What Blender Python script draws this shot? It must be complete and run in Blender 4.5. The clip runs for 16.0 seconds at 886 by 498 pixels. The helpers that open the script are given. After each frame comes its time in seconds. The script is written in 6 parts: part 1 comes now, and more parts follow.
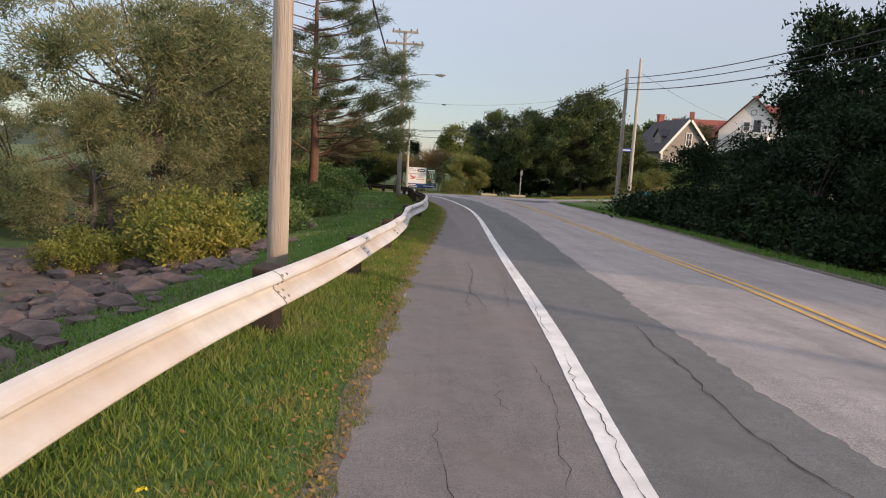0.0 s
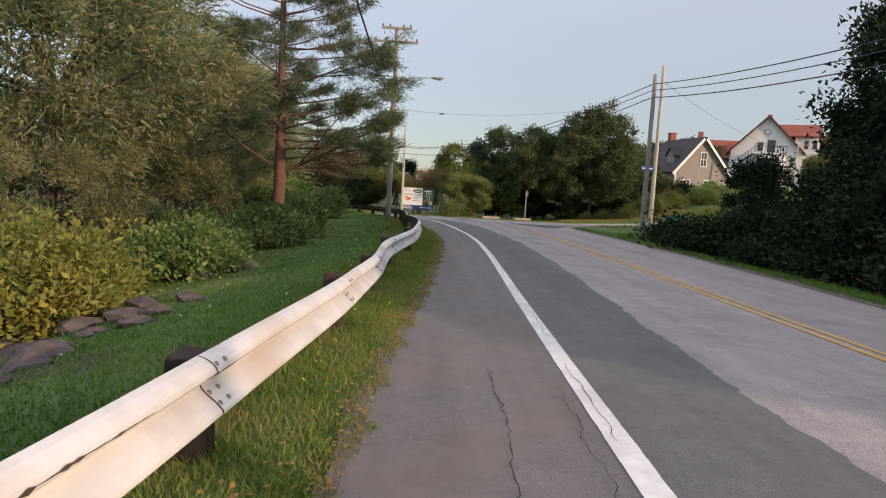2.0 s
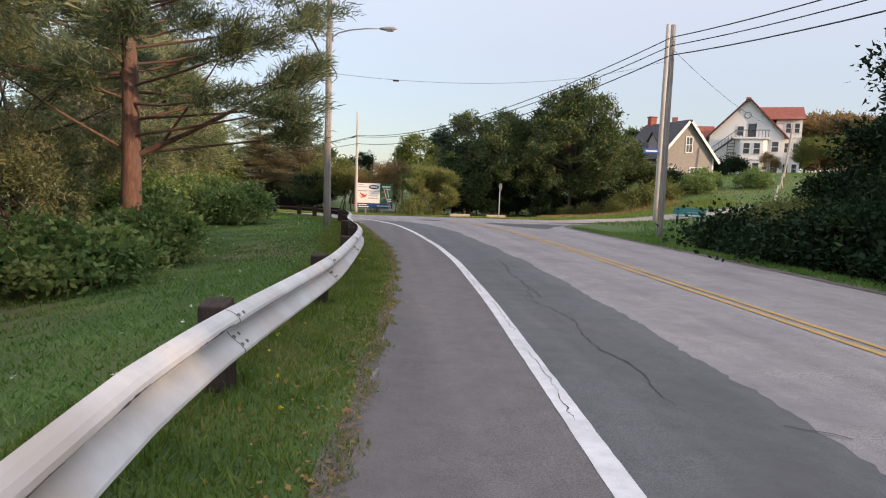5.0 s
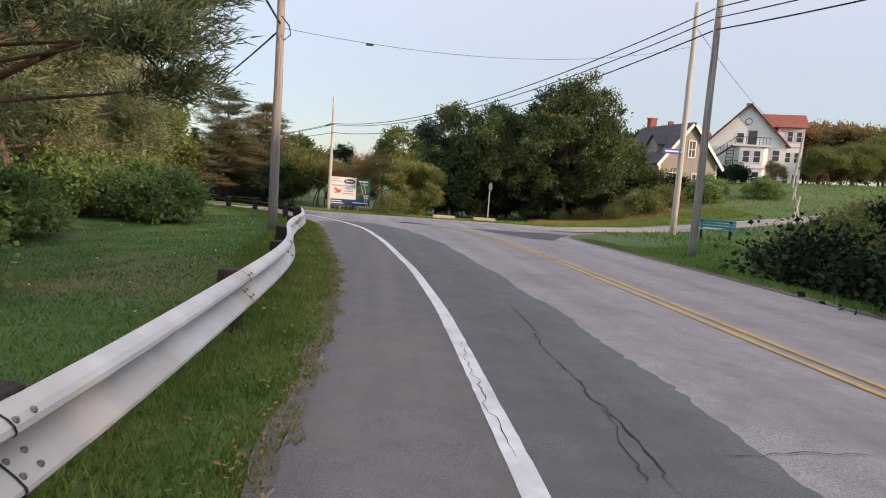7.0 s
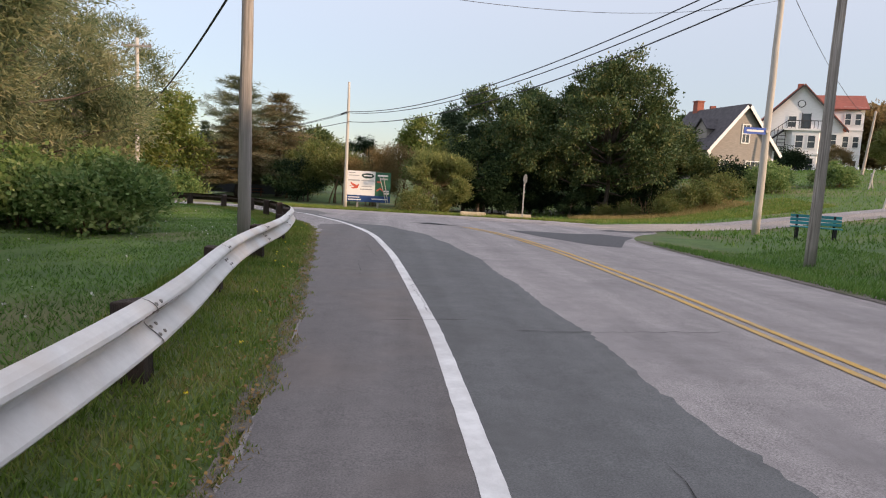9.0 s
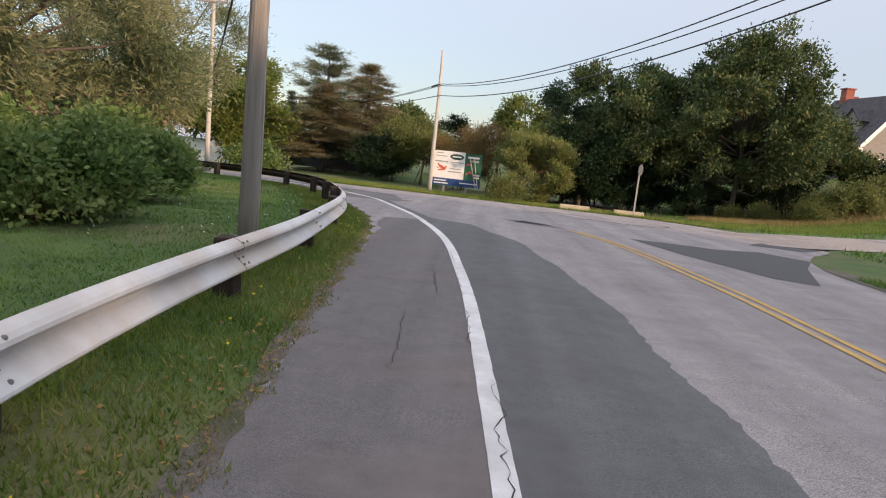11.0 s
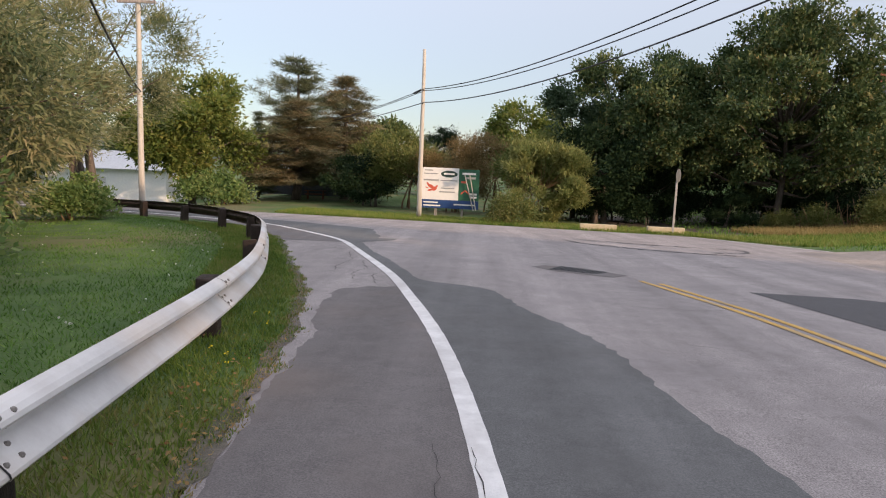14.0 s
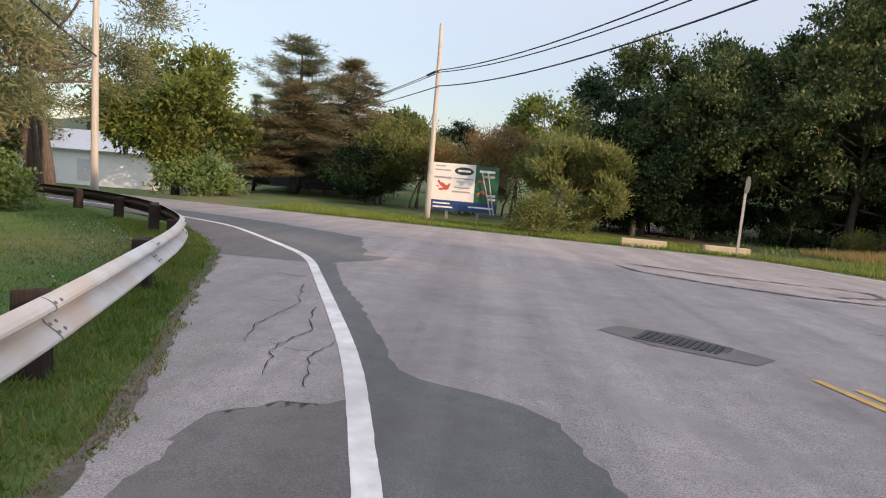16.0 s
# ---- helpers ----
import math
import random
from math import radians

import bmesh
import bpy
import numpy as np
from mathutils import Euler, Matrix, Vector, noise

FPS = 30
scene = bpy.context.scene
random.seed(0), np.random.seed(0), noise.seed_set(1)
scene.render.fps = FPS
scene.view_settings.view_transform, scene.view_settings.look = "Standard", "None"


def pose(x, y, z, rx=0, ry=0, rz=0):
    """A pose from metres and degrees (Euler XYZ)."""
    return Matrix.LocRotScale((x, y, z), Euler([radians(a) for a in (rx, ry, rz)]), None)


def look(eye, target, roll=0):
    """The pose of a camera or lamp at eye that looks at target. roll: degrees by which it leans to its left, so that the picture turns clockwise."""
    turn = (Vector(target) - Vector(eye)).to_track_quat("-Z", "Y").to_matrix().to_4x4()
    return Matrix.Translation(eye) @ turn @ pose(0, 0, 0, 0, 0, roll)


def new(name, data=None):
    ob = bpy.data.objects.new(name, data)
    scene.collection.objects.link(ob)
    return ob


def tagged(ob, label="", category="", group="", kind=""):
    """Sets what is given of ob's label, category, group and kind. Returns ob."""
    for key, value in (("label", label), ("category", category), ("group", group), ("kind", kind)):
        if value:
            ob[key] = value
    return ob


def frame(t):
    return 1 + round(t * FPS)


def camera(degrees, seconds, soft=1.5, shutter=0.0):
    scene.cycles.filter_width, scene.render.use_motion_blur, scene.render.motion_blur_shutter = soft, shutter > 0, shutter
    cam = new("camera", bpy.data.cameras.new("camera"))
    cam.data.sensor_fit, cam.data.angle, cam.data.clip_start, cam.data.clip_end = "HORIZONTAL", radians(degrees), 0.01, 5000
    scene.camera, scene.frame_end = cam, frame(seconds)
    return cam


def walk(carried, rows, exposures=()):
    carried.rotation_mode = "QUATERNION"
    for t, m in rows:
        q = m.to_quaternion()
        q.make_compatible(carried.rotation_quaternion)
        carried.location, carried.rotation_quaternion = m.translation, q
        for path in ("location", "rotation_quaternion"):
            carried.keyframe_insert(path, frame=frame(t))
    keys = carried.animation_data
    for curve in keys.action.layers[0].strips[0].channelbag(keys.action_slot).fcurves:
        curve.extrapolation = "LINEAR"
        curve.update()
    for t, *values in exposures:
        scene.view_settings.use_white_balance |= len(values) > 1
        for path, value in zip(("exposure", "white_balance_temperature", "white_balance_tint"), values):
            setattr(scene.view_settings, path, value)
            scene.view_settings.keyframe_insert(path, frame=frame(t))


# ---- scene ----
cam = camera(68.7, 16.0, 1.1)
METRES, EYE, TILT, LEAN, TURN = 45.0, 1.5, 0.0, 0.0, -2.0
ROWS = [
    (0.0, -0.0003, 0.0, 0.0, 0.42, -7.79, -3.09),
    (0.5, -0.0, 0.0349, -0.0011, -0.01, -7.33, -2.82),
    (1.0, 0.0003, 0.068, -0.0028, -0.01, -7.86, -2.71),
    (1.5, 0.0007, 0.1006, -0.0035, 0.04, -6.85, -3.09),
    (2.0, -0.0004, 0.1384, -0.0045, 0.26, -5.89, -3.31),
    (2.5, 0.0017, 0.1723, -0.0048, -0.2, -6.77, -3.17),
    (3.0, 0.0000, 0.206, -0.0061, -0.98, -6.51, -3.07),
    (5.5, 0.0053, 0.3716, -0.011, -3.63, -6.0, -1.94),
    (6.0, 0.0078, 0.4034, -0.0106, -4.82, -5.9, -2.99),
    (6.5, 0.01, 0.4372, -0.0116, -4.34, -6.06, -3.33),
    (7.0, 0.0110, 0.4704, -0.0131, -4.5, -6.13, -4.09),
    (7.5, 0.0120, 0.5035, -0.0139, -3.53, -6.41, -4.07),
    (8.0, 0.0128, 0.5352, -0.0147, -5.01, -6.69, -0.53),
    (10.5, 0.0200, 0.683, -0.0159, 3.54, -8.31, -8.37),
    (11.0, 0.0144, 0.7143, -0.016, 5.99, -8.99, -5.86),
    (11.5, 0.0124, 0.7357, -0.0156, 8.55, -8.2, -5.32),
    (12.0, 0.0080, 0.7649, -0.0162, 8.01, -7.33, -3.36),
    (12.5, 0.0040, 0.7992, -0.0168, 7.63, -7.75, -3.1),
    (13.0, 0.0015, 0.8238, -0.0167, 7.69, -7.61, -2.99),
    (13.5, -0.0003, 0.85, -0.017, 6.75, -8.12, -2.48),
    (14.0, -0.0026, 0.8751, -0.0174, 4.99, -7.46, -2.29),
    (14.5, -0.0017, 0.9052, -0.0189, 0.28, -7.18, -2.47),
    (15.0, -0.0061, 0.9403, -0.0212, 3.1, -7.15, -5.87),
    (15.5, -0.0083, 0.9676, -0.0205, 3.58, -7.74, -4.94),
    (16.0, -0.0126, 0.9954, -0.0206, 6.29, -7.72, -4.61),
]
walk(cam, [(t, pose(0, 0, EYE, TILT, LEAN, TURN) @ pose(METRES * x, METRES * y, METRES * z, 90 + pitch, roll, yaw)) for t, x, y, z, yaw, pitch, roll in ROWS],
     exposures=[(0.0, -0.24), (0.5, -0.14), (1.0, -0.2), (1.5, -0.08), (2.0, -0.26), (2.5, -0.06), (3.0, 0.02), (5.5, 0.1), (6.5, 0.04), (8.0, 0.02), (12.0, 0.03), (14.0, 0.0), (14.5, -0.06), (15.0, 0.04), (16.0, 0.04)])

# ---- world, sun, exposure ----
SUN_DIR = Vector((0.80, -0.60, 0.0)).normalized()
SUN_ELEV = radians(15.0)
world = bpy.data.worlds.new("sky")
scene.world = world
world.use_nodes = True
wn = world.node_tree.nodes
sky = wn.new("ShaderNodeTexSky")
sky.sky_type = "NISHITA"
sky.sun_disc = False
sky.sun_elevation = SUN_ELEV
sky.sun_rotation = math.atan2(SUN_DIR.x, SUN_DIR.y)
sky.air_density, sky.dust_density, sky.ozone_density = 1.0, 0.35, 2.6
# A thin veil of high cloud over the clear sky, brighter towards the zenith.
wl = world.node_tree.links
SKY, VEIL_LOW, VEIL_HIGH = 0.086, 0.28, 1.27
sky_gain = wn.new("ShaderNodeMix")
sky_gain.data_type, sky_gain.blend_type = "RGBA", "MULTIPLY"
sky_gain.inputs[0].default_value = 1.0
wl.new(sky.outputs[0], sky_gain.inputs[6])
sky_gain.inputs[7].default_value = (SKY, SKY, SKY, 1)
wtc, wsep, wmap = wn.new("ShaderNodeTexCoord"), wn.new("ShaderNodeSeparateXYZ"), wn.new("ShaderNodeMapRange")
wl.new(wtc.outputs["Generated"], wsep.inputs[0])
wl.new(wsep.outputs["Z"], wmap.inputs[0])
wmap.inputs["To Min"].default_value, wmap.inputs["To Max"].default_value = VEIL_LOW, VEIL_HIGH
veil = wn.new("ShaderNodeMix")
veil.data_type, veil.blend_type = "RGBA", "MULTIPLY"
veil.inputs[0].default_value = 1.0
veil.inputs[6].default_value = (1.04, 0.99, 1.045, 1)
wl.new(wmap.outputs[0], veil.inputs[7])
total = wn.new("ShaderNodeMix")
total.data_type, total.blend_type = "RGBA", "ADD"
total.inputs[0].default_value = 1.0
wl.new(sky_gain.outputs[2], total.inputs[6])
wl.new(veil.outputs[2], total.inputs[7])
wl.new(total.outputs[2], wn["Background"].inputs["Color"])

sun = new("sun", bpy.data.lights.new("sun", "SUN"))
sun.data.energy, sun.data.angle, sun.data.color = 4.9, radians(0.8), (1.0, 0.69, 0.46)
sun_from = Vector((SUN_DIR.x * math.cos(SUN_ELEV), SUN_DIR.y * math.cos(SUN_ELEV), math.sin(SUN_ELEV)))
sun.matrix_world = look(sun_from * 60, (0, 0, 0))


# ---- materials ----
def surf(name, c1, c2, scale, rough=0.8, bump=0.2, fine=None, c3=None, stretch=(1, 1, 1), metallic=0.0, vary=0.0, big=None):
    """Two colours mixed by noise at one scale, a third in patches, fine grain in the relief."""
    m = bpy.data.materials.new(name)
    m.use_nodes = True
    nt = m.node_tree
    N, L = nt.nodes, nt.links
    b = N["Principled BSDF"]
    b.inputs["Roughness"].default_value, b.inputs["Metallic"].default_value = rough, metallic
    tc = N.new("ShaderNodeTexCoord")
    mp = N.new("ShaderNodeMapping")
    mp.inputs["Scale"].default_value = stretch
    L.new(tc.outputs["Object"], mp.inputs["Vector"])
    n1 = N.new("ShaderNodeTexNoise")
    n1.inputs["Scale"].default_value, n1.inputs["Detail"].default_value, n1.inputs["Roughness"].default_value = scale, 6, 0.65
    L.new(mp.outputs[0], n1.inputs["Vector"])
    ramp = N.new("ShaderNodeValToRGB")
    ramp.color_ramp.elements[0].position, ramp.color_ramp.elements[1].position = 0.35, 0.65
    ramp.color_ramp.elements[0].color, ramp.color_ramp.elements[1].color = (*c1, 1), (*c2, 1)
    L.new(n1.outputs[0], ramp.inputs[0])
    col = ramp.outputs[0]
    if c3:
        n3 = N.new("ShaderNodeTexNoise")
        n3.inputs["Scale"].default_value, n3.inputs["Detail"].default_value = big or scale * 0.12, 4
        L.new(mp.outputs[0], n3.inputs["Vector"])
        r3 = N.new("ShaderNodeValToRGB")
        r3.color_ramp.elements[0].position, r3.color_ramp.elements[1].position = 0.48, 0.68
        L.new(n3.outputs[0], r3.inputs[0])
        mx = N.new("ShaderNodeMix")
        mx.data_type = "RGBA"
        L.new(r3.outputs[0], mx.inputs[0])
        L.new(col, mx.inputs[6])
        mx.inputs[7].default_value = (*c3, 1)
        col = mx.outputs[2]
    if vary:
        oi = N.new("ShaderNodeObjectInfo")
        hv = N.new("ShaderNodeHueSaturation")
        mr = N.new("ShaderNodeMapRange")
        mr.inputs["To Min"].default_value, mr.inputs["To Max"].default_value = 1 - vary, 1 + vary
        L.new(oi.outputs["Random"], mr.inputs[0])
        L.new(mr.outputs[0], hv.inputs["Value"])
        L.new(col, hv.inputs["Color"])
        col = hv.outputs[0]
    L.new(col, b.inputs["Base Color"])
    n2 = N.new("ShaderNodeTexNoise")
    n2.inputs["Scale"].default_value, n2.inputs["Detail"].default_value = fine or scale * 6, 3
    L.new(mp.outputs[0], n2.inputs["Vector"])
    bp = N.new("ShaderNodeBump")
    bp.inputs["Strength"].default_value, bp.inputs["Distance"].default_value = bump, 0.02
    L.new(n2.outputs[0], bp.inputs["Height"])
    L.new(bp.outputs[0], b.inputs["Normal"])
    return m


def leafy(name, cols, through_light=0.3, patch=0.35, rough=0.6, gloss=0.3):
    """Leaves, needles and blades: each piece has its own tone, in larger drifts of tone."""
    m = bpy.data.materials.new(name)
    m.use_nodes = True
    nt = m.node_tree
    N, L = nt.nodes, nt.links
    b = N["Principled BSDF"]
    b.inputs["Roughness"].default_value = rough
    b.inputs["Specular IOR Level"].default_value = gloss
    geo, tc, n1 = N.new("ShaderNodeNewGeometry"), N.new("ShaderNodeTexCoord"), N.new("ShaderNodeTexNoise")
    n1.inputs["Scale"].default_value, n1.inputs["Detail"].default_value = patch, 3
    L.new(tc.outputs["Object"], n1.inputs["Vector"])
    mth = N.new("ShaderNodeMath")
    mth.operation = "MULTIPLY_ADD"
    L.new(n1.outputs[0], mth.inputs[0])
    mth.inputs[1].default_value = 1.3
    sc = N.new("ShaderNodeMath")
    sc.operation = "MULTIPLY_ADD"
    L.new(geo.outputs["Random Per Island"], sc.inputs[0])
    sc.inputs[1].default_value, sc.inputs[2].default_value = 0.6, -0.45
    L.new(sc.outputs[0], mth.inputs[2])
    ramp = N.new("ShaderNodeValToRGB")
    els = ramp.color_ramp.elements
    while len(els) < len(cols):
        els.new(0.5)
    for i, c in enumerate(cols):
        els[i].position, els[i].color = i / (len(cols) - 1), (*c, 1)
    L.new(mth.outputs[0], ramp.inputs[0])
    L.new(ramp.outputs[0], b.inputs["Base Color"])
    tr, mix = N.new("ShaderNodeBsdfTranslucent"), N.new("ShaderNodeMixShader")
    L.new(ramp.outputs[0], tr.inputs["Color"])
    mix.inputs[0].default_value = through_light
    L.new(b.outputs[0], mix.inputs[1])
    L.new(tr.outputs[0], mix.inputs[2])
    L.new(mix.outputs[0], N["Material Output"].inputs["Surface"])
    return m


def plain(name, c, rough=0.5, metallic=0.0, spread=0.12, scale=6):
    return surf(name, tuple(v * (1 - spread) for v in c), tuple(min(1, v * (1 + spread)) for v in c), scale, rough, 0.05, metallic=metallic)


def asphalt(name, dark, light, patch, streaks):
    """Stone grains in bitumen, in soft blotches, with wear drawn out along the lanes."""
    m = surf(name, dark, light, 85, 0.9, 0.28, 240, patch, big=0.8)
    N, L = m.node_tree.nodes, m.node_tree.links
    b = N["Principled BSDF"]
    grain_colour = b.inputs["Base Color"].links[0].from_socket
    tc, mp, n1, rng_, mul = (N.new("ShaderNode" + k) for k in ("TexCoord", "Mapping", "TexNoise", "MapRange", "HueSaturation"))
    mp.inputs["Scale"].default_value = (1.5, 0.035, 1)
    L.new(tc.outputs["Object"], mp.inputs["Vector"])
    L.new(mp.outputs[0], n1.inputs["Vector"])
    n1.inputs["Scale"].default_value, n1.inputs["Detail"].default_value, n1.inputs["Roughness"].default_value = 1.0, 5, 0.6
    rng_.inputs["From Min"].default_value, rng_.inputs["From Max"].default_value = 0.32, 0.68
    rng_.inputs["To Min"].default_value, rng_.inputs["To Max"].default_value = 1 - streaks, 1 + streaks
    L.new(n1.outputs[0], rng_.inputs[0])
    # Pale worn chips and darker oily spots, a hand to a pace across.
    chips, cr = N.new("ShaderNodeTexNoise"), N.new("ShaderNodeMapRange")
    chips.inputs["Scale"].default_value, chips.inputs["Detail"].default_value, chips.inputs["Roughness"].default_value = 3.5, 8, 0.75
    L.new(tc.outputs["Object"], chips.inputs["Vector"])
    cr.inputs["From Min"].default_value, cr.inputs["From Max"].default_value = 0.3, 0.72
    cr.inputs["To Min"].default_value, cr.inputs["To Max"].default_value = 0.84, 1.18
    L.new(chips.outputs[0], cr.inputs[0])
    pr = N.new("ShaderNodeMath")
    pr.operation = "MULTIPLY"
    L.new(rng_.outputs[0], pr.inputs[0])
    L.new(cr.outputs[0], pr.inputs[1])
    L.new(pr.outputs[0], mul.inputs["Value"])
    L.new(grain_colour, mul.inputs["Color"])
    L.new(mul.outputs[0], b.inputs["Base Color"])
    return m


M_GRASS = surf("lawn_ground", (0.045, 0.09, 0.018), (0.08, 0.135, 0.03), 1.3, 0.95, 0.6, 22, (0.14, 0.125, 0.055), big=0.22)
M_DIRT = surf("bare_earth", (0.045, 0.034, 0.03), (0.115, 0.085, 0.074), 2.4, 0.95, 1.0, 9, (0.06, 0.065, 0.03), big=0.6)
M_OLD = asphalt("worn_asphalt", (0.15, 0.138, 0.136), (0.41, 0.372, 0.365), (0.235, 0.215, 0.213), 0.17)
M_NEW = asphalt("dark_asphalt", (0.085, 0.088, 0.09), (0.165, 0.165, 0.165), (0.112, 0.112, 0.112), 0.14)
M_SHOULDER = asphalt("shoulder_asphalt", (0.10, 0.094, 0.094), (0.20, 0.182, 0.178), (0.16, 0.14, 0.132), 0.15)
M_PATCH = surf("patch_asphalt", (0.07, 0.068, 0.072), (0.09, 0.088, 0.092), 8, 0.85, 0.4, 110)
M_GRAVEL = surf("gravel_lane", (0.26, 0.225, 0.20), (0.38, 0.335, 0.30), 5, 0.95, 0.8, 60, (0.19, 0.175, 0.17), big=0.3)
M_WHITE = surf("white_line_paint", (0.62, 0.61, 0.60), (0.80, 0.79, 0.78), 5, 0.75, 0.4, 80, (0.55, 0.53, 0.52), big=1.3)
M_YELLOW = surf("yellow_line_paint", (0.50, 0.30, 0.07), (0.60, 0.38, 0.11), 5, 0.75, 0.4, 80, (0.40, 0.29, 0.15), big=1.6)


M_CRACK = plain("crack_filler", (0.03, 0.028, 0.028), 0.95)
M_RAIL = surf("painted_steel_rail", (0.53, 0.515, 0.50), (0.67, 0.66, 0.645), 2.2, 0.45, 0.08, 30, (0.52, 0.45, 0.385), big=0.9)
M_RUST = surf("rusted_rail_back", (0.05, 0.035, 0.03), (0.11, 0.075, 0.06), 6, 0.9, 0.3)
M_EDGE = surf("dirt_gravel_edge", (0.10, 0.085, 0.075), (0.19, 0.165, 0.145), 22, 0.95, 0.8, 90, (0.08, 0.085, 0.04), big=1.2)
M_BOLT = plain("weathered_bolt", (0.25, 0.23, 0.21), 0.6, 0.6)
M_POST = surf("creosoted_timber", (0.025, 0.019, 0.017), (0.07, 0.047, 0.036), 4, 0.9, 0.8, 30, (0.06, 0.04, 0.032), stretch=(6, 6, 0.8), vary=0.3)
M_POLE = surf("weathered_pole_wood", (0.24, 0.205, 0.175), (0.62, 0.56, 0.49), 2.2, 0.85, 1.0, 14, (0.42, 0.36, 0.305), stretch=(9, 9, 0.3))
M_POLE_GREY = surf("grey_pole_wood", (0.17, 0.15, 0.132), (0.50, 0.46, 0.415), 2.2, 0.85, 0.9, 14, (0.27, 0.245, 0.22), stretch=(11, 11, 0.3))
M_POLE_PALE = surf("pale_pole_wood", (0.40, 0.375, 0.33), (0.56, 0.525, 0.475), 3, 0.85, 0.4, 18, (0.36, 0.335, 0.30), stretch=(8, 8, 0.5))
M_BAND = plain("pole_plate", (0.22, 0.23, 0.24), 0.5, 0.7)
M_WIRE = plain("cable_sheath", (0.025, 0.025, 0.03), 0.6)
M_CERAMIC = plain("insulator_glaze", (0.12, 0.10, 0.09), 0.3)
M_BARK = surf("grey_bark", (0.07, 0.055, 0.045), (0.15, 0.12, 0.10), 5, 0.95, 0.9, 20, stretch=(3, 3, 0.6))
M_REDBARK = surf("red_pine_bark", (0.095, 0.05, 0.036), (0.185, 0.098, 0.07), 5, 0.95, 0.9, 18, (0.13, 0.095, 0.082), stretch=(3, 3, 0.8))
M_TWIG = surf("dry_stems", (0.12, 0.075, 0.042), (0.23, 0.145, 0.08), 5, 0.95, 0.3)
M_LEAF_MAPLE = leafy("maple_leaves", [(0.022, 0.046, 0.018), (0.055, 0.095, 0.032), (0.115, 0.15, 0.05), (0.22, 0.18, 0.065)], 0.25, 0.9, gloss=0.35)
# Darker than natural leaves: the thicket's shaded side is put into this colour.
M_LEAF_SHADE = leafy("shade_dark_leaves", [(0.010, 0.021, 0.011), (0.018, 0.036, 0.016), (0.042, 0.07, 0.028)], 0.12, gloss=0.08)
M_LEAF_WILLOW = leafy("feathery_leaves", [(0.068, 0.11, 0.052), (0.17, 0.205, 0.098), (0.30, 0.30, 0.155), (0.39, 0.345, 0.205)], 0.45, 0.6)
M_LEAF_YELLOW = leafy("yellowing_leaves", [(0.10, 0.15, 0.035), (0.22, 0.23, 0.05), (0.38, 0.31, 0.07)], 0.35, 0.9)
M_LEAF_GREEN = leafy("broad_green_leaves", [(0.06, 0.12, 0.035), (0.165, 0.25, 0.075), (0.32, 0.35, 0.135)], 0.42, 1.1)
M_LEAF_OLIVE = leafy("olive_leaves", [(0.075, 0.11, 0.03), (0.155, 0.18, 0.052), (0.27, 0.24, 0.085)], 0.38, 0.6)
M_LEAF_ROUND = leafy("willow_shrub_leaves", [(0.10, 0.14, 0.042), (0.20, 0.23, 0.075), (0.33, 0.31, 0.115)], 0.42, 0.8)
M_LEAF_BROWN = leafy("browning_leaves", [(0.10, 0.09, 0.036), (0.22, 0.16, 0.066), (0.31, 0.20, 0.095)], 0.38, 0.4)
M_NEEDLE = leafy("pine_needles", [(0.05, 0.085, 0.047), (0.12, 0.16, 0.082), (0.23, 0.235, 0.12)], 0.35, 0.7)
M_NEEDLE_GREY = leafy("grey_green_needles", [(0.06, 0.085, 0.05), (0.13, 0.155, 0.085), (0.21, 0.21, 0.12)], 0.2, 0.6)
M_NEEDLE_DRY = leafy("dry_spruce_needles", [(0.07, 0.09, 0.05), (0.165, 0.15, 0.078), (0.30, 0.215, 0.12)], 0.3, 0.5)
M_LEAF_ELM = leafy("fresh_green_leaves", [(0.07, 0.12, 0.025), (0.155, 0.20, 0.048), (0.28, 0.275, 0.075)], 0.4, 0.7)
M_LEAF_POPLAR = leafy("pale_poplar_leaves", [(0.04, 0.075, 0.04), (0.075, 0.12, 0.065), (0.11, 0.15, 0.08)], 0.3, 0.5)
M_BLADE = leafy("grass_blades", [(0.068, 0.12, 0.02), (0.135, 0.215, 0.035), (0.22, 0.265, 0.06), (0.33, 0.27, 0.12)], 0.38, 1.3)
M_LAWN = leafy("lawn_blades", [(0.054, 0.125, 0.022), (0.115, 0.225, 0.04), (0.205, 0.285, 0.075)], 0.35, 0.7)
M_DRYGRASS = leafy("dry_grass", [(0.20, 0.16, 0.06), (0.30, 0.23, 0.09), (0.36, 0.29, 0.13)], 0.3, 0.8)
M_FALLEN = leafy("fallen_leaves", [(0.20, 0.08, 0.03), (0.32, 0.20, 0.06), (0.14, 0.08, 0.04)], 0.2, 3)
M_FLOWER = leafy("dandelion_heads", [(0.7, 0.55, 0.03), (0.8, 0.62, 0.04)], 0.2, 3)
M_CLOVER = leafy("clover_heads", [(0.6, 0.6, 0.55), (0.75, 0.74, 0.7)], 0.2, 3)
M_ROCK = surf("field_stone", (0.06, 0.045, 0.043), (0.13, 0.10, 0.095), 3, 0.95, 0.8, 16)
M_CONCRETE = surf("kerb_concrete", (0.42, 0.36, 0.25), (0.56, 0.48, 0.34), 5, 0.9, 0.4, 40)
M_SHINGLE = surf("grey_shingle_wall", (0.25, 0.225, 0.20), (0.33, 0.30, 0.27), 2, 0.9, 0.5, 14, stretch=(1, 1, 6))
M_WHITEWALL = surf("white_clapboard", (0.72, 0.71, 0.70), (0.82, 0.81, 0.80), 1.5, 0.7, 0.3, 8, stretch=(1, 1, 8))
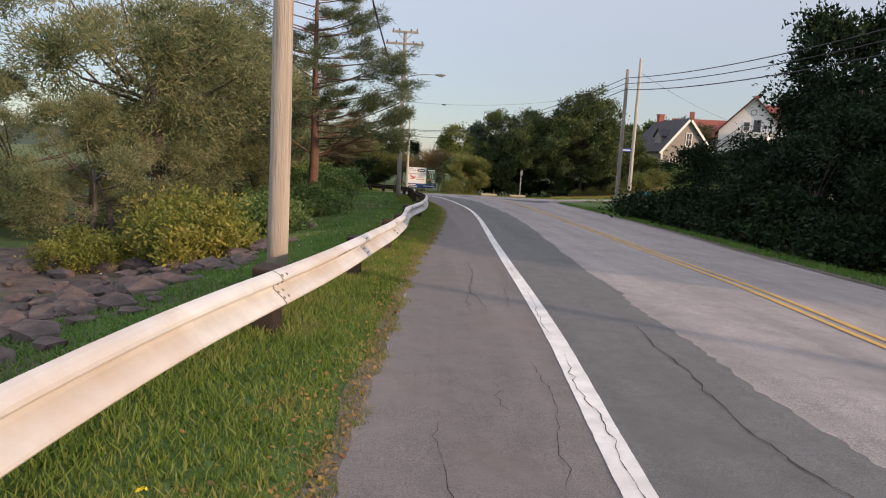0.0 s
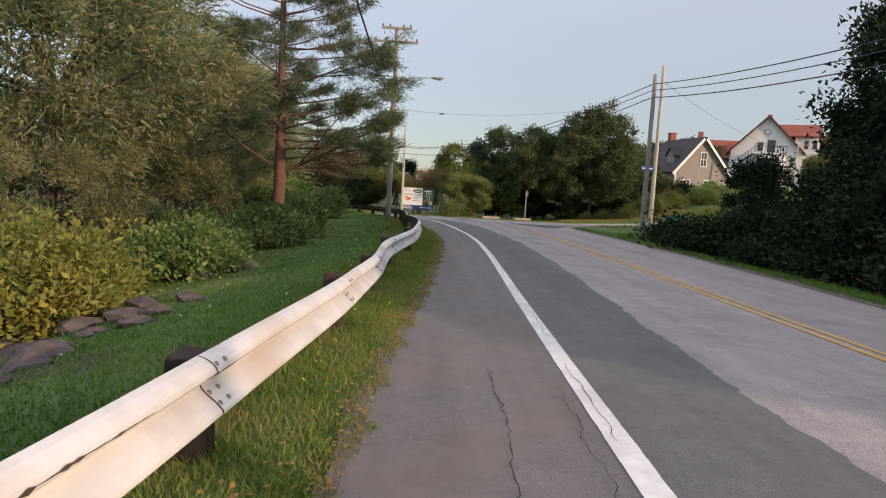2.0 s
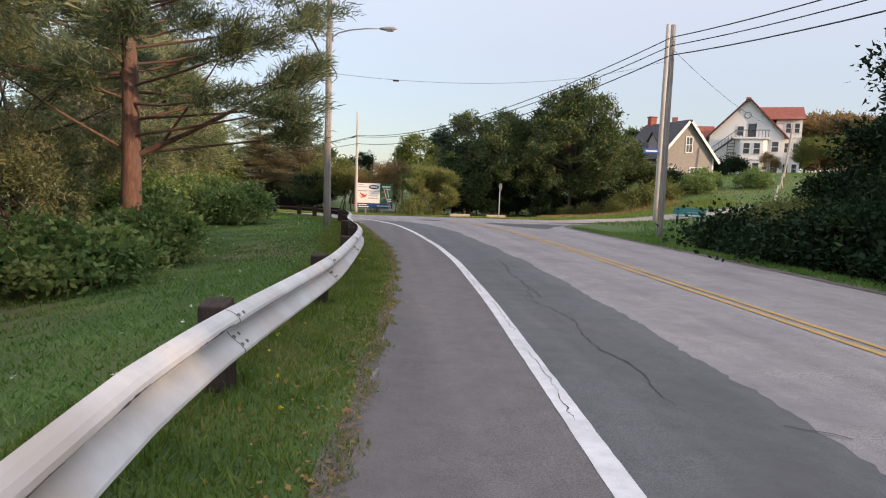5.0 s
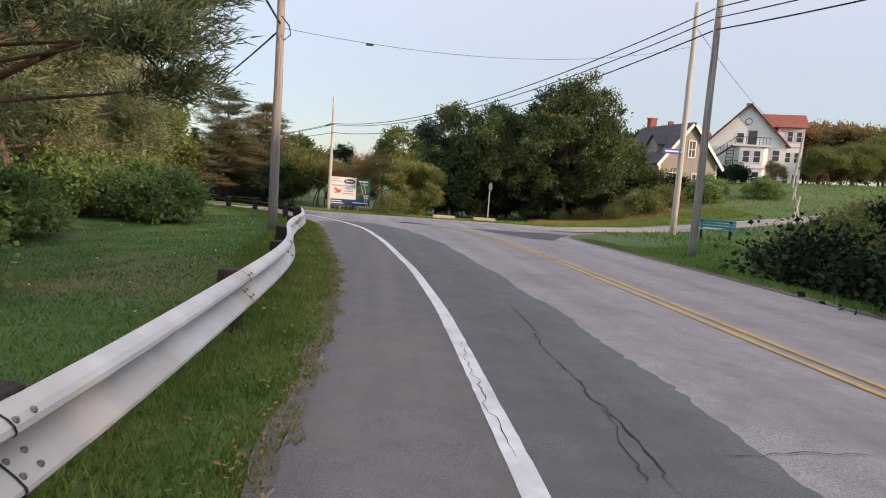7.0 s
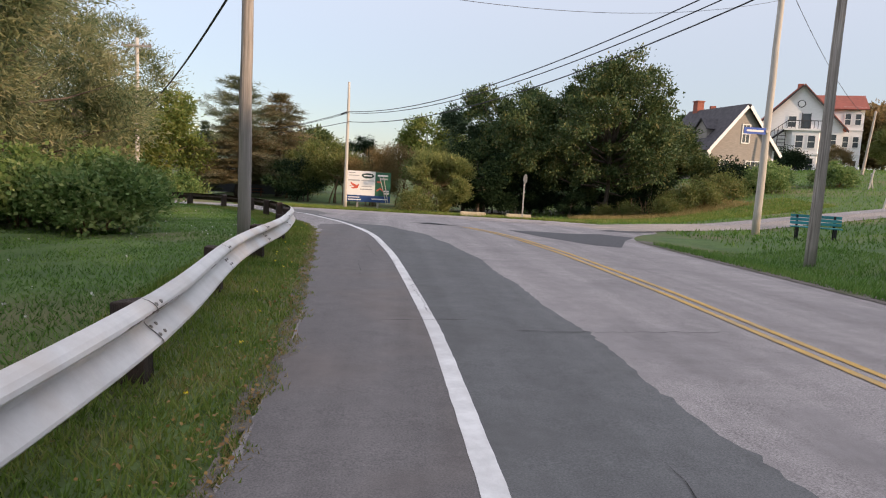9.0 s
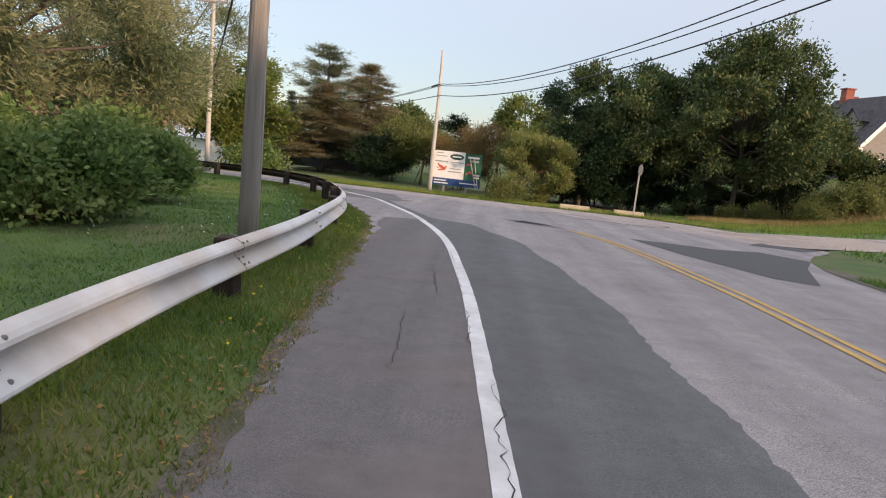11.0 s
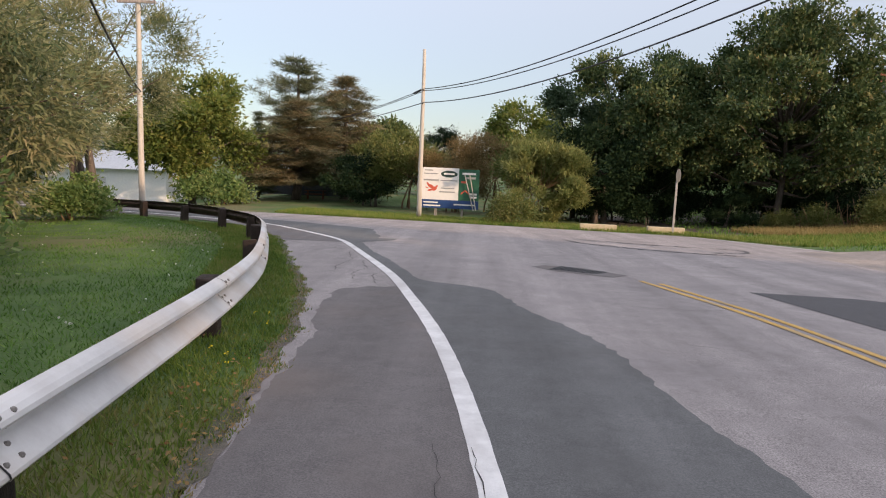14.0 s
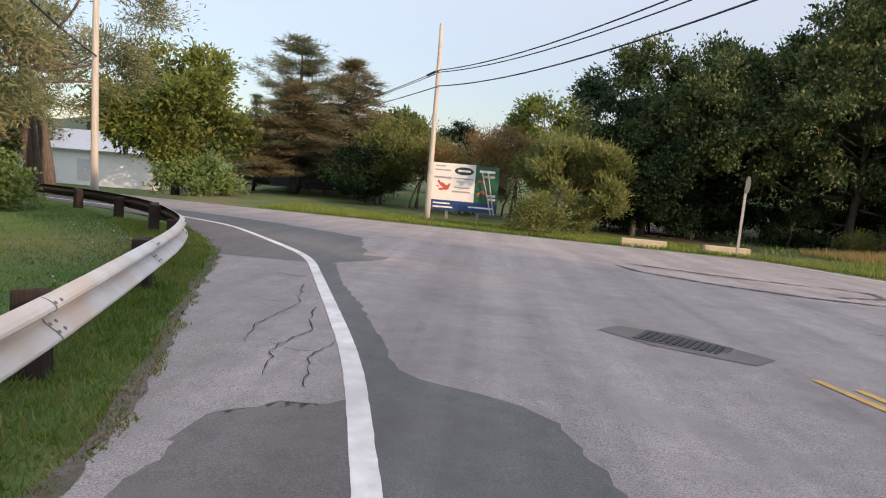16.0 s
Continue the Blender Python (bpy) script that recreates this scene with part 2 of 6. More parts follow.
M_TRIM = plain("white_trim", (0.78, 0.77, 0.75), 0.6, spread=0.04)
M_DARKTRIM = plain("dark_trim", (0.03, 0.028, 0.03), 0.6)
M_ROOF_DARK = surf("dark_roof_shingle", (0.045, 0.042, 0.048), (0.09, 0.083, 0.09), 3, 0.9, 0.5, 12)
M_ROOF_RED = surf("red_roof_shingle", (0.20, 0.06, 0.045), (0.30, 0.095, 0.07), 2.5, 0.9, 0.4, 10)
M_BRICK = surf("chimney_brick", (0.24, 0.075, 0.05), (0.34, 0.12, 0.085), 6, 0.9, 0.5, 20)
M_PANE = plain("window_pane", (0.05, 0.06, 0.07), 0.08)
M_SHEDWALL = plain("shed_white_paint", (0.82, 0.82, 0.81), 0.7, spread=0.05)
M_SHEDROOF = plain("shed_grey_roof", (0.62, 0.62, 0.63), 0.6)
M_GREYWALL = plain("slate_grey_siding", (0.06, 0.063, 0.075), 0.8)
M_TEAL = plain("teal_bench_paint", (0.03, 0.22, 0.25), 0.5, spread=0.2)
M_IRON = plain("dark_iron", (0.02, 0.02, 0.022), 0.5, 0.4)
M_GALV = plain("galvanised_steel", (0.34, 0.34, 0.34), 0.5, 0.5)
M_SIGNWHITE = plain("sign_white", (0.80, 0.79, 0.77), 0.5, spread=0.03)
M_SIGNGREEN = plain("sign_green", (0.025, 0.11, 0.06), 0.5)
M_SIGNBLUE = plain("sign_blue", (0.02, 0.06, 0.19), 0.5)
M_SIGNDARK = plain("sign_dark_green", (0.03, 0.06, 0.05), 0.5)
M_SIGNGREY = plain("sign_grey_print", (0.33, 0.34, 0.34), 0.6)
M_SIGNRED = plain("sign_red_print", (0.55, 0.10, 0.06), 0.6)
M_STREETBLUE = plain("street_sign_blue", (0.02, 0.09, 0.42), 0.5)
M_PICNIC = plain("red_brown_table_paint", (0.18, 0.06, 0.035), 0.8, spread=0.2)
M_HILL = leafy("far_woods", [(0.03, 0.05, 0.03), (0.05, 0.07, 0.04)], 0.0, 0.02)


# ---- plan: edges as x over y ----
def run(pairs, soft_=True):
    ys, xs = [p[1] for p in pairs], [p[0] for p in pairs]
    fine_y = np.linspace(ys[0], ys[-1], 600 if soft_ else 1200)
    fine_x = np.interp(fine_y, ys, xs)
    k = 13 if soft_ else 4
    sm = np.convolve(np.pad(fine_x, k, mode="reflect", reflect_type="odd"), np.hanning(2 * k + 1) / np.hanning(2 * k + 1).sum(), "valid")
    return lambda y: np.interp(y, fine_y, sm)


white_x = run([(0.55, -14), (1.17, 3.2), (1.39, 6.2), (1.61, 11.6), (1.95, 19), (2.15, 24), (2.25, 29), (2.17, 33), (1.98, 36), (1.72, 39.8), (1.27, 44), (0.89, 46.3), (-0.06, 50.25), (-2.36, 57), (-6.3, 62.6), (-11, 66.3), (-18, 69.7), (-40, 76)])
edge_x = run([(-1.0, -14), (-0.45, 3.3), (-0.31, 6.1), (-0.09, 11.7), (0.35, 17), (0.78, 23.5), (0.92, 28), (0.82, 32.5), (0.48, 35.7), (0.16, 39.1), (-0.35, 44), (-0.62, 46), (-1.2, 48.7), (-2.3, 51.7), (-4.1, 56.9), (-7.2, 61.7), (-11, 65), (-18, 68.6), (-40, 75)])
rail_x = run([(-2.5, -14), (-1.85, 0.5), (-1.76, 2.7), (-1.71, 3.6), (-1.6, 4.6), (-1.25, 6.6), (-1.138, 7.4), (-1.0, 8.5), (-0.846, 10.3), (-0.781, 11.1), (-0.679, 12), (-0.594, 13.4), (-0.513, 16), (-0.5, 18), (-0.48, 19.2), (-0.4, 20.2), (-0.18, 22), (0.0, 23.8), (0.054, 25.9), (0.082, 27.2), (0.115, 29.5), (0.033, 31.5), (-0.2, 33.3), (-0.402, 34.8), (-0.532, 36.6), (-0.58, 38.4), (-0.592, 39.6), (-0.695, 41), (-1.106, 44.8), (-1.31, 46), (-1.54, 47.3), (-2.014, 49), (-2.607, 50.9), (-3.62, 54), (-4.703, 56.6), (-7.28, 60.2), (-11.48, 64.2), (-19.0, 68), (-40.0, 74)])
yellow_x = run([(4.6, -14), (5.07, 6.7), (5.4, 10.5), (5.72, 17.5), (5.81, 26), (5.91, 31), (5.95, 36), (5.82, 41.7), (5.45, 46), (5.17, 48.2), (4.4, 51.3)])
right_x = run([(7.3, -14), (7.9, 8), (8.2, 12), (8.8, 20), (9.15, 28), (9.3, 36), (9.35, 42), (9.5, 46), (10.0, 48.5), (11.2, 51), (13.5, 54), (14, 56), (13.9, 58), (13.0, 60.6), (11.9, 63.8), (10.6, 68.3), (8.0, 69.2), (5, 69.9), (-1.3, 72.2), (-5.6, 73.5), (-10, 74.8), (-20, 77.2), (-40, 80)])
patch_x = run([(2.7, -14), (2.78, 3.5), (2.76, 5.5), (2.82, 8), (2.95, 10), (3.1, 13), (3.3, 15.5), (3.52, 19), (3.68, 22), (3.8, 26), (3.85, 29), (3.75, 33.5), (3.45, 40.5), (3.05, 43.4), (2.75, 45.6), (2.4, 46.9), (2.1, 47.6), (1.85, 48.3), (1.6, 49.2), (1.35, 49.55), (0.5, 49.9), (0.3, 50.2), (0.12, 51.0), (-0.35, 52.2), (-1.3, 55), (-1.75, 56.4), (-0.95, 57.5), (-0.9, 58)], False)
profile_y = [-14, 0, 9, 17, 24, 31, 38, 45, 52, 61, 69, 76, 90, 120, 400]
profile_z = [0.12, -0.1, -0.26, -0.5, -0.62, -0.76, -0.9, -1.06, -1.28, -1.6, -2.05, -2.4, -2.7, -2.9, -3.2]
_py = np.linspace(-14, 140, 800)
_pz = np.convolve(np.pad(np.interp(_py, profile_y, profile_z), 14, mode="reflect", reflect_type="odd"), np.hanning(29) / np.hanning(29).sum(), "valid")


def base_z(y):
    return np.where(y < 140, np.interp(y, _py, _pz), np.interp(y, profile_y, profile_z))


def step(a, b, v):
    t = np.clip((v - a) / (b - a), 0, 1)
    return t * t * (3 - 2 * t)


def height(x, y):
    """The lie of the land without the road's bed."""
    x, y = np.asarray(x, float), np.asarray(y, float)
    z = base_z(y)
    yy = np.clip(y, -14, 74)
    d = rail_x(yy) - 0.3 - x
    fall = np.interp(y, [-14, 12, 20, 26, 36, 45, 58, 68, 90], [1.1, 1.0, 0.75, 0.5, 0.2, 0.05, 0.2, 0.35, 0.2])
    z = z - fall * step(0.3, 6.5, d) + 0.0
    z = z - 1.6 * step(18, 60, d) * step(-60, 20, 60 - y) * (1 - step(60, 80, y))
    r = x - right_x(yy)
    dip = step(0.2, 2.0, r) * (1 - step(3, 6, r)) * (1 - step(44, 50, y))
    z = z - 0.22 * dip
    rise = 0.05 * np.clip(x - 12.5, 0, 6) + 0.115 * np.clip(x - 18.5, 0, 27) + 0.04 * np.clip(x - 45.5, 0, 60)
    rise = rise + np.clip(0.1 * (y - 64), 0, 2.3) * step(20, 30, x)
    z = z - 1.0 * step(70, 88, y) * step(14, 26, -x)
    return z + rise


def height1(x, y):
    return float(height(x, y))


# ---- mesh helpers ----
def mesh_of(name, verts, faces, smooth=False):
    me = bpy.data.meshes.new(name)
    me.from_pydata([tuple(v) for v in verts], [], faces)
    if smooth:
        me.polygons.foreach_set("use_smooth", [True] * len(me.polygons))
    me.update()
    return me


def part(name, shape, material, parent=None, label="", smooth=False):
    """Links a bmesh, a mesh or a (verts, faces) pair as one mesh object under a thing or part."""
    if isinstance(shape, tuple):
        shape = mesh_of(name, *shape, smooth=smooth)
    elif isinstance(shape, bmesh.types.BMesh):
        me = bpy.data.meshes.new(name)
        shape.to_mesh(me)
        shape.free()
        if smooth:
            me.polygons.foreach_set("use_smooth", [True] * len(me.polygons))
        shape = me
    if not shape.materials:
        shape.materials.append(material)
    ob = new(name, shape)
    ob.parent = parent
    if label:
        ob["label"] = label
    return ob


def thing(name, m, label, category, group="", kind=""):
    ob = new(name)
    ob.matrix_world = m
    return tagged(ob, label, category, group, kind)


def box(x0, y0, z0, x1, y1, z1, bevel=0.0, bm=None, m=None):
    bm = bm or bmesh.new()
    mat4 = Matrix.LocRotScale(((x0 + x1) / 2, (y0 + y1) / 2, (z0 + z1) / 2), None, (x1 - x0, y1 - y0, z1 - z0))
    made = bmesh.ops.create_cube(bm, size=1, matrix=(m or Matrix()) @ mat4)
    if bevel:
        es = list({e for v in made["verts"] for e in v.link_edges})
        bmesh.ops.bevel(bm, geom=es, offset=bevel, segments=2, affect="EDGES", profile=0.6)
    return bm


def tube(points, radii, n=8, cap=True):
    """A tapered tube along points."""
    pts = [Vector(p) for p in points]
    verts, faces = [], []
    for i, p in enumerate(pts):
        d = (pts[min(i + 1, len(pts) - 1)] - pts[max(i - 1, 0)]).normalized()
        a = d.orthogonal().normalized() if abs(d.z) < 0.9 else Vector((1, 0, 0)).cross(d).normalized()
        b = d.cross(a)
        for k in range(n):
            w = 2 * math.pi * k / n
            verts.append(p + (a * math.cos(w) + b * math.sin(w)) * radii[i])
    for i in range(len(pts) - 1):
        for k in range(n):
            k2 = (k + 1) % n
            faces.append((i * n + k, i * n + k2, (i + 1) * n + k2, (i + 1) * n + k))
    if cap:
        faces.append(tuple(reversed(range(n))))
        faces.append(tuple(range((len(pts) - 1) * n, len(pts) * n)))
    return verts, faces


def join(*shapes):
    verts, faces = [], []
    for v, f in shapes:
        o = len(verts)
        verts += list(v)
        faces += [tuple(i + o for i in q) for q in f]
    return verts, faces


def quads(name, co):
    """A mesh of loose quads from an array (n, 4, 3)."""
    n = len(co)
    me = bpy.data.meshes.new(name)
    me.vertices.add(n * 4)
    me.vertices.foreach_set("co", co.reshape(-1).astype(np.float32))
    me.loops.add(n * 4)
    me.loops.foreach_set("vertex_index", np.arange(n * 4, dtype=np.int32))
    me.polygons.add(n)
    me.polygons.foreach_set("loop_start", np.arange(0, n * 4, 4, dtype=np.int32))
    me.polygons.foreach_set("loop_total", np.full(n, 4, np.int32))
    me.update(calc_edges=True)
    return me


def tris(name, co):
    n = len(co)
    me = bpy.data.meshes.new(name)
    me.vertices.add(n * 3)
    me.vertices.foreach_set("co", co.reshape(-1).astype(np.float32))
    me.loops.add(n * 3)
    me.loops.foreach_set("vertex_index", np.arange(n * 3, dtype=np.int32))
    me.polygons.add(n)
    me.polygons.foreach_set("loop_start", np.arange(0, n * 3, 3, dtype=np.int32))
    me.polygons.foreach_set("loop_total", np.full(n, 3, np.int32))
    me.update(calc_edges=True)
    return me


def leaves(name, centres, size, aspect, rng, up=0.5, along=None, spread=0.35, four=True):
    """Loose leaf quads at centres. along: the way that each leaf points, or by chance."""
    n = len(centres)
    u = rng.normal(size=(n, 3)) if along is None else along + rng.normal(size=(n, 3)) * spread
    u /= np.linalg.norm(u, axis=1)[:, None] + 1e-9
    w = rng.normal(size=(n, 3))
    w[:, 2] += up
    v = np.cross(w, u)
    v /= np.linalg.norm(v, axis=1)[:, None] + 1e-9
    s = size * rng.uniform(0.6, 1.35, n)[:, None]
    a, b = u * s * 0.5, v * s * 0.5 * aspect
    if not four:
        return tris(name, np.stack([centres - a + b * 0.9, centres - a * 0.7 - b * 0.9, centres + a * 1.15], axis=1))
    co = np.stack([centres - a, centres + b * 1.0 - a * 0.1, centres + a, centres - b - a * 0.1], axis=1)
    return quads(name, co)

# ---- ground, road and markings ----
gx = np.concatenate([[-2500, -1400, -800, -400, -200, -120, -80, -60], np.arange(-50, -20, 3.0), np.arange(-20, 26, 0.5), np.arange(26, 80, 2.0), [85, 100, 130, 180, 300, 600, 1200, 2500]])
gy = np.concatenate([[-2500, -1000, -400, -150, -60, -30, -20], np.arange(-14, 100, 0.5), np.arange(100, 150, 4), [160, 190, 240, 320, 450, 700, 1200, 2500]])
GX, GY = np.meshgrid(gx, gy)
GZ = height(GX, np.clip(GY, -14, 400))
yc = np.clip(GY, -14, 79)
inside = (GX > edge_x(yc) + 0.12) & (GX < right_x(yc) - 0.12) & (GY < 76)
rngG = np.random.default_rng(5)
GZ = GZ + np.where(inside, -0.10, 0.0)
near_left = np.clip((rail_x(np.clip(GY, -14, 74)) - 1.5 - GX) / 4, 0, 1) * (GY > -14) * (GX > -30)
GZ = GZ + near_left * rngG.normal(size=GZ.shape) * 0.035
ny, nx = GX.shape
gv = np.stack([GX, GY, GZ], -1).reshape(-1, 3)
gf = [(j * nx + i, j * nx + i + 1, (j + 1) * nx + i + 1, (j + 1) * nx + i) for j in range(ny - 1) for i in range(nx - 1)]
ground = part("ground", (gv.tolist(), gf), M_GRASS, smooth=True)
tagged(ground, "uneven green lawn and verge sloping beside the road", "ground", kind="structure")
ground.data.materials.append(M_DIRT)
cy, cx = gv[:, 1].reshape(ny, nx), gv[:, 0].reshape(ny, nx)
mid_y, mid_x = (cy[:-1, :-1] + cy[1:, 1:]) / 2, (cx[:-1, :-1] + cx[1:, 1:]) / 2
wob = 1.1 * np.sin(mid_x * 0.9 + mid_y * 0.37) + 0.8 * np.sin(mid_y * 1.3 - mid_x * 0.5) + 0.6 * np.sin(mid_x * 2.3)
bare = (mid_y > -14) & (mid_y < 16.8 + 0.5 * wob) & (mid_x < np.interp(mid_y, [-14, 4, 12, 17], [-3.4, -2.9, -3.0, -4.6]) + 0.5 * np.sin(mid_y * 1.7)) & (mid_x > -18 + 1.5 * wob)
under_trees = (mid_x > 10.8 + 0.2 * wob) & (mid_x < 23 + 1.4 * wob) & (mid_y > 4 + wob) & (mid_y < 37 + wob) | (mid_x > 9.0) & (mid_x < 22) & (mid_y > np.where(mid_x > 15.5, 74.0, 71.5)) & (mid_y < 90)
ground.data.polygons.foreach_set("material_index", (bare | under_trees).astype(np.int32).reshape(-1))


def sheet(name, left, right, y0, y1, lift, material, dy=0.4, cols=6, ragged=0.0, seed=0, wave=0.0):
    """A strip of paving between two edges that follows the road's bed."""
    rng = np.random.default_rng(seed)
    ys = np.arange(y0, y1 + 1e-6, dy)
    L, R = left(ys), right(ys)
    if ragged:
        R = R + rng.normal(size=len(ys)) * ragged + wave * np.sin(ys * 1.9 + seed)
    v = []
    for y, a, b in zip(ys, L, R):
        for c in range(cols + 1):
            x = a + (b - a) * c / cols
            v.append((x, y, float(base_z(y)) + lift))
    n = cols + 1
    f = [(j * n + i, j * n + i + 1, (j + 1) * n + i + 1, (j + 1) * n + i) for j in range(len(ys) - 1) for i in range(cols)]
    return part(name, (v, f), material)


road = sheet("road", lambda y: edge_x(y) + 0.02, right_x, -14, 79, 0.0, M_OLD, cols=10)
tagged(road, "worn pinkish grey asphalt road curving past the verge", "road", kind="structure")


def paving(name, left, right, y0, y1, lift, material, label, **k):
    return tagged(sheet(name, left, right, y0, y1, lift, material, **k), label, "asphalt", kind="structure")


paving("road_resurfaced_lane", white_x, patch_x, -14, 58, 0.004, M_NEW, "dark resurfaced strip of asphalt beside the white line", dy=0.1, ragged=0.018, seed=2, wave=0.03, cols=3)
SHOULDER_IN = 0.022 + np.random.default_rng(6).normal(size=900) * 0.009 + 0.022 * np.sin(np.linspace(0, 130, 900)) + 0.014 * np.sin(np.linspace(0, 331, 900))
paving("road_shoulder", lambda y: edge_x(y) + np.interp(y, [-14, 41, 44, 47, 48.6, 49.2], [0.0, 0.02, 0.08, 0.2, 0.36, 0.8]) + np.abs(np.interp(y, np.linspace(-14, 50, 900), SHOULDER_IN)) * np.interp(y, [42, 46], [1, 2.6]), lambda y: white_x(y) + 0.02, -14, 48.34, 0.004, M_SHOULDER, "dark grey asphalt shoulder beside the grass verge", dy=0.08, cols=3)
paving("road_shoulder_far", lambda y: edge_x(y) + 0.05, lambda y: white_x(y) + 0.02, 56.2, 79, 0.004, M_SHOULDER, "dark grey asphalt shoulder on the bend", cols=4)
paving("road_lane_patch", lambda y: white_x(y) + 0.02, lambda y: white_x(y) + np.interp(y, [58, 62, 66, 79], [1.6, 3.6, 3.9, 4.5]), 58, 75, 0.004, M_NEW, "dark asphalt patch on the bend", ragged=0.05, seed=4)


def flat(name, outline, lift, material, label, category="asphalt patch", kind="structure"):
    """A flat patch that lies on the road, given by its outline."""
    bm = bmesh.new()
    vs = [bm.verts.new((x, y, float(base_z(y)) + lift)) for x, y in outline]
    bm.faces.new(vs)
    bmesh.ops.triangulate(bm, faces=bm.faces[:])
    return tagged(part(name, bm, material), label, category, kind=kind)


flat("road_patch_wedge", [(5.95, 50.4), (6.2, 49.0), (6.55, 47.2), (7.4, 44.6), (8.1, 44.2), (8.6, 46.4), (9.3, 47.2), (10.4, 49.3), (9.6, 50.6), (8.1, 49.9), (7.6, 50.2)], 0.005, M_PATCH, "dark wedge-shaped asphalt patch at the junction")
rngE = np.random.default_rng(31)
end_x = np.linspace(float(edge_x(48.25)) + 0.42, float(white_x(49.0)) - 0.03, 26)
end_y = 49.15 + 0.16 * np.sin(end_x * 5.1) + rngE.normal(size=26) * 0.05 - 0.5 * np.clip((end_x[0] + 0.35 - end_x) / 0.35, 0, 1)
flat("road_shoulder_end", [(float(white_x(48.25)) + 0.02, 48.25), (float(white_x(48.9)) + 0.01, 48.9)] + [(float(x), float(y)) for x, y in zip(end_x[::-1], end_y[::-1])] + [(float(edge_x(48.25)) + 0.38, 48.25)], 0.0042, M_SHOULDER, "ragged broken end of the dark shoulder")
flat("road_patch_mouth", [(10.3, 53.2), (11.8, 52.6), (13.3, 54.4), (13.6, 56.2), (12.2, 55.8), (11.2, 54.6)], 0.005, M_PATCH, "dark asphalt patch at the mouth of the side road")

tagged(sheet("road_edge_gravel", lambda y: right_x(y) - 0.06, lambda y: right_x(y) + 0.4, -14, 47.5, 0.012, M_EDGE, dy=0.25, cols=3, ragged=0.08, seed=9), "strip of dirt and gravel along the asphalt edge", "gravel", kind="structure")
tagged(sheet("road_verge_litter", lambda y: edge_x(y) - 0.09 - 0.04 * np.sin(y * 3.1), lambda y: edge_x(y) + 0.05, -4, 58, 0.006, M_EDGE, dy=0.2, cols=3, ragged=0.035, seed=10), "crumbled gravelly margin of the shoulder", "gravel", kind="structure")

# Side road, rising to the houses.
sx = np.linspace(9, 60, 70)
s_mid = np.interp(sx, [9, 14, 20, 28, 36, 48, 60], [57.0, 57.4, 58.2, 60.0, 62.2, 66.5, 71.0])
s_half = np.interp(sx, [9, 12, 15, 20, 60], [1.5, 3.0, 3.1, 2.7, 2.6])
sv, sf = [], []
for x, m_, hw in zip(sx, s_mid, s_half):
    for c in range(7):
        y = m_ - hw + 2 * hw * c / 6
        sv.append((x, y, height1(x, y) + (0.03 if x > 14 else -0.02 + 0.01 * max(0, x - 9))))
for j in range(len(sx) - 1):
    for i in range(6):
        sf.append((j * 7 + i, (j + 1) * 7 + i, (j + 1) * 7 + i + 1, j * 7 + i + 1))
tagged(part("road_side", (sv, sf), M_GRAVEL), "pale gravelled side road climbing to the houses", "road", kind="structure")
sv2, sf2 = [], []
for x, m_, hw in zip(sx[12:], s_mid[12:], s_half[12:]):
    for c in range(3):
        y = m_ + hw * (0.15 + 0.8 * c / 2)
        sv2.append((x, y, height1(x, y) + 0.042))
for j in range(len(sx) - 13):
    for i in range(2):
        sf2.append((j * 3 + i, (j + 1) * 3 + i, (j + 1) * 3 + i + 1, j * 3 + i + 1))
tagged(part("road_side_lane", (sv2, sf2), M_OLD), "grey asphalt lane of the side road", "asphalt", kind="structure")


def line(name, mid, y0, y1, half, lift, material, label, worn=0.002, seed=1):
    rng = np.random.default_rng(seed)
    ys = np.arange(y0, y1, 0.12)
    xs = mid(ys)
    dx = np.gradient(xs, ys)
    nrm = np.sqrt(1 + dx ** 2)
    v = []
    for y, x, d, q in zip(ys, xs, dx, nrm):
        for s in (-1, 1):
            w = (half(y) if callable(half) else half) * s + rng.normal() * worn
            v.append((x + w / q, y - w * d / q, float(base_z(y)) + lift))
    f = [(2 * j, 2 * j + 1, 2 * j + 3, 2 * j + 2) for j in range(len(ys) - 1)]
    return tagged(part(name, (v, f), material), label, "road marking", kind="structure")


line("road_line_white", white_x, -14, 78, lambda y: float(np.interp(y, [0, 10, 20, 34, 44, 50, 60], [0.095, 0.09, 0.08, 0.07, 0.078, 0.085, 0.07])), 0.009, M_WHITE, "worn white edge line with a hairline crack")
line("road_line_yellow", lambda y: yellow_x(y) - 0.11, -14, 51.2, 0.05, 0.009, M_YELLOW, "faded yellow centre line, one of a pair", seed=2)
line("road_line_yellow", lambda y: yellow_x(y) + 0.11, -14, 51.0, 0.05, 0.009, M_YELLOW, "faded yellow centre line, one of a pair", seed=3)
line("road_line_far", lambda y: right_x(y) - 0.25, 60.5, 67.5, 0.05, 0.009, M_WHITE, "faint white edge line across the junction", seed=4)


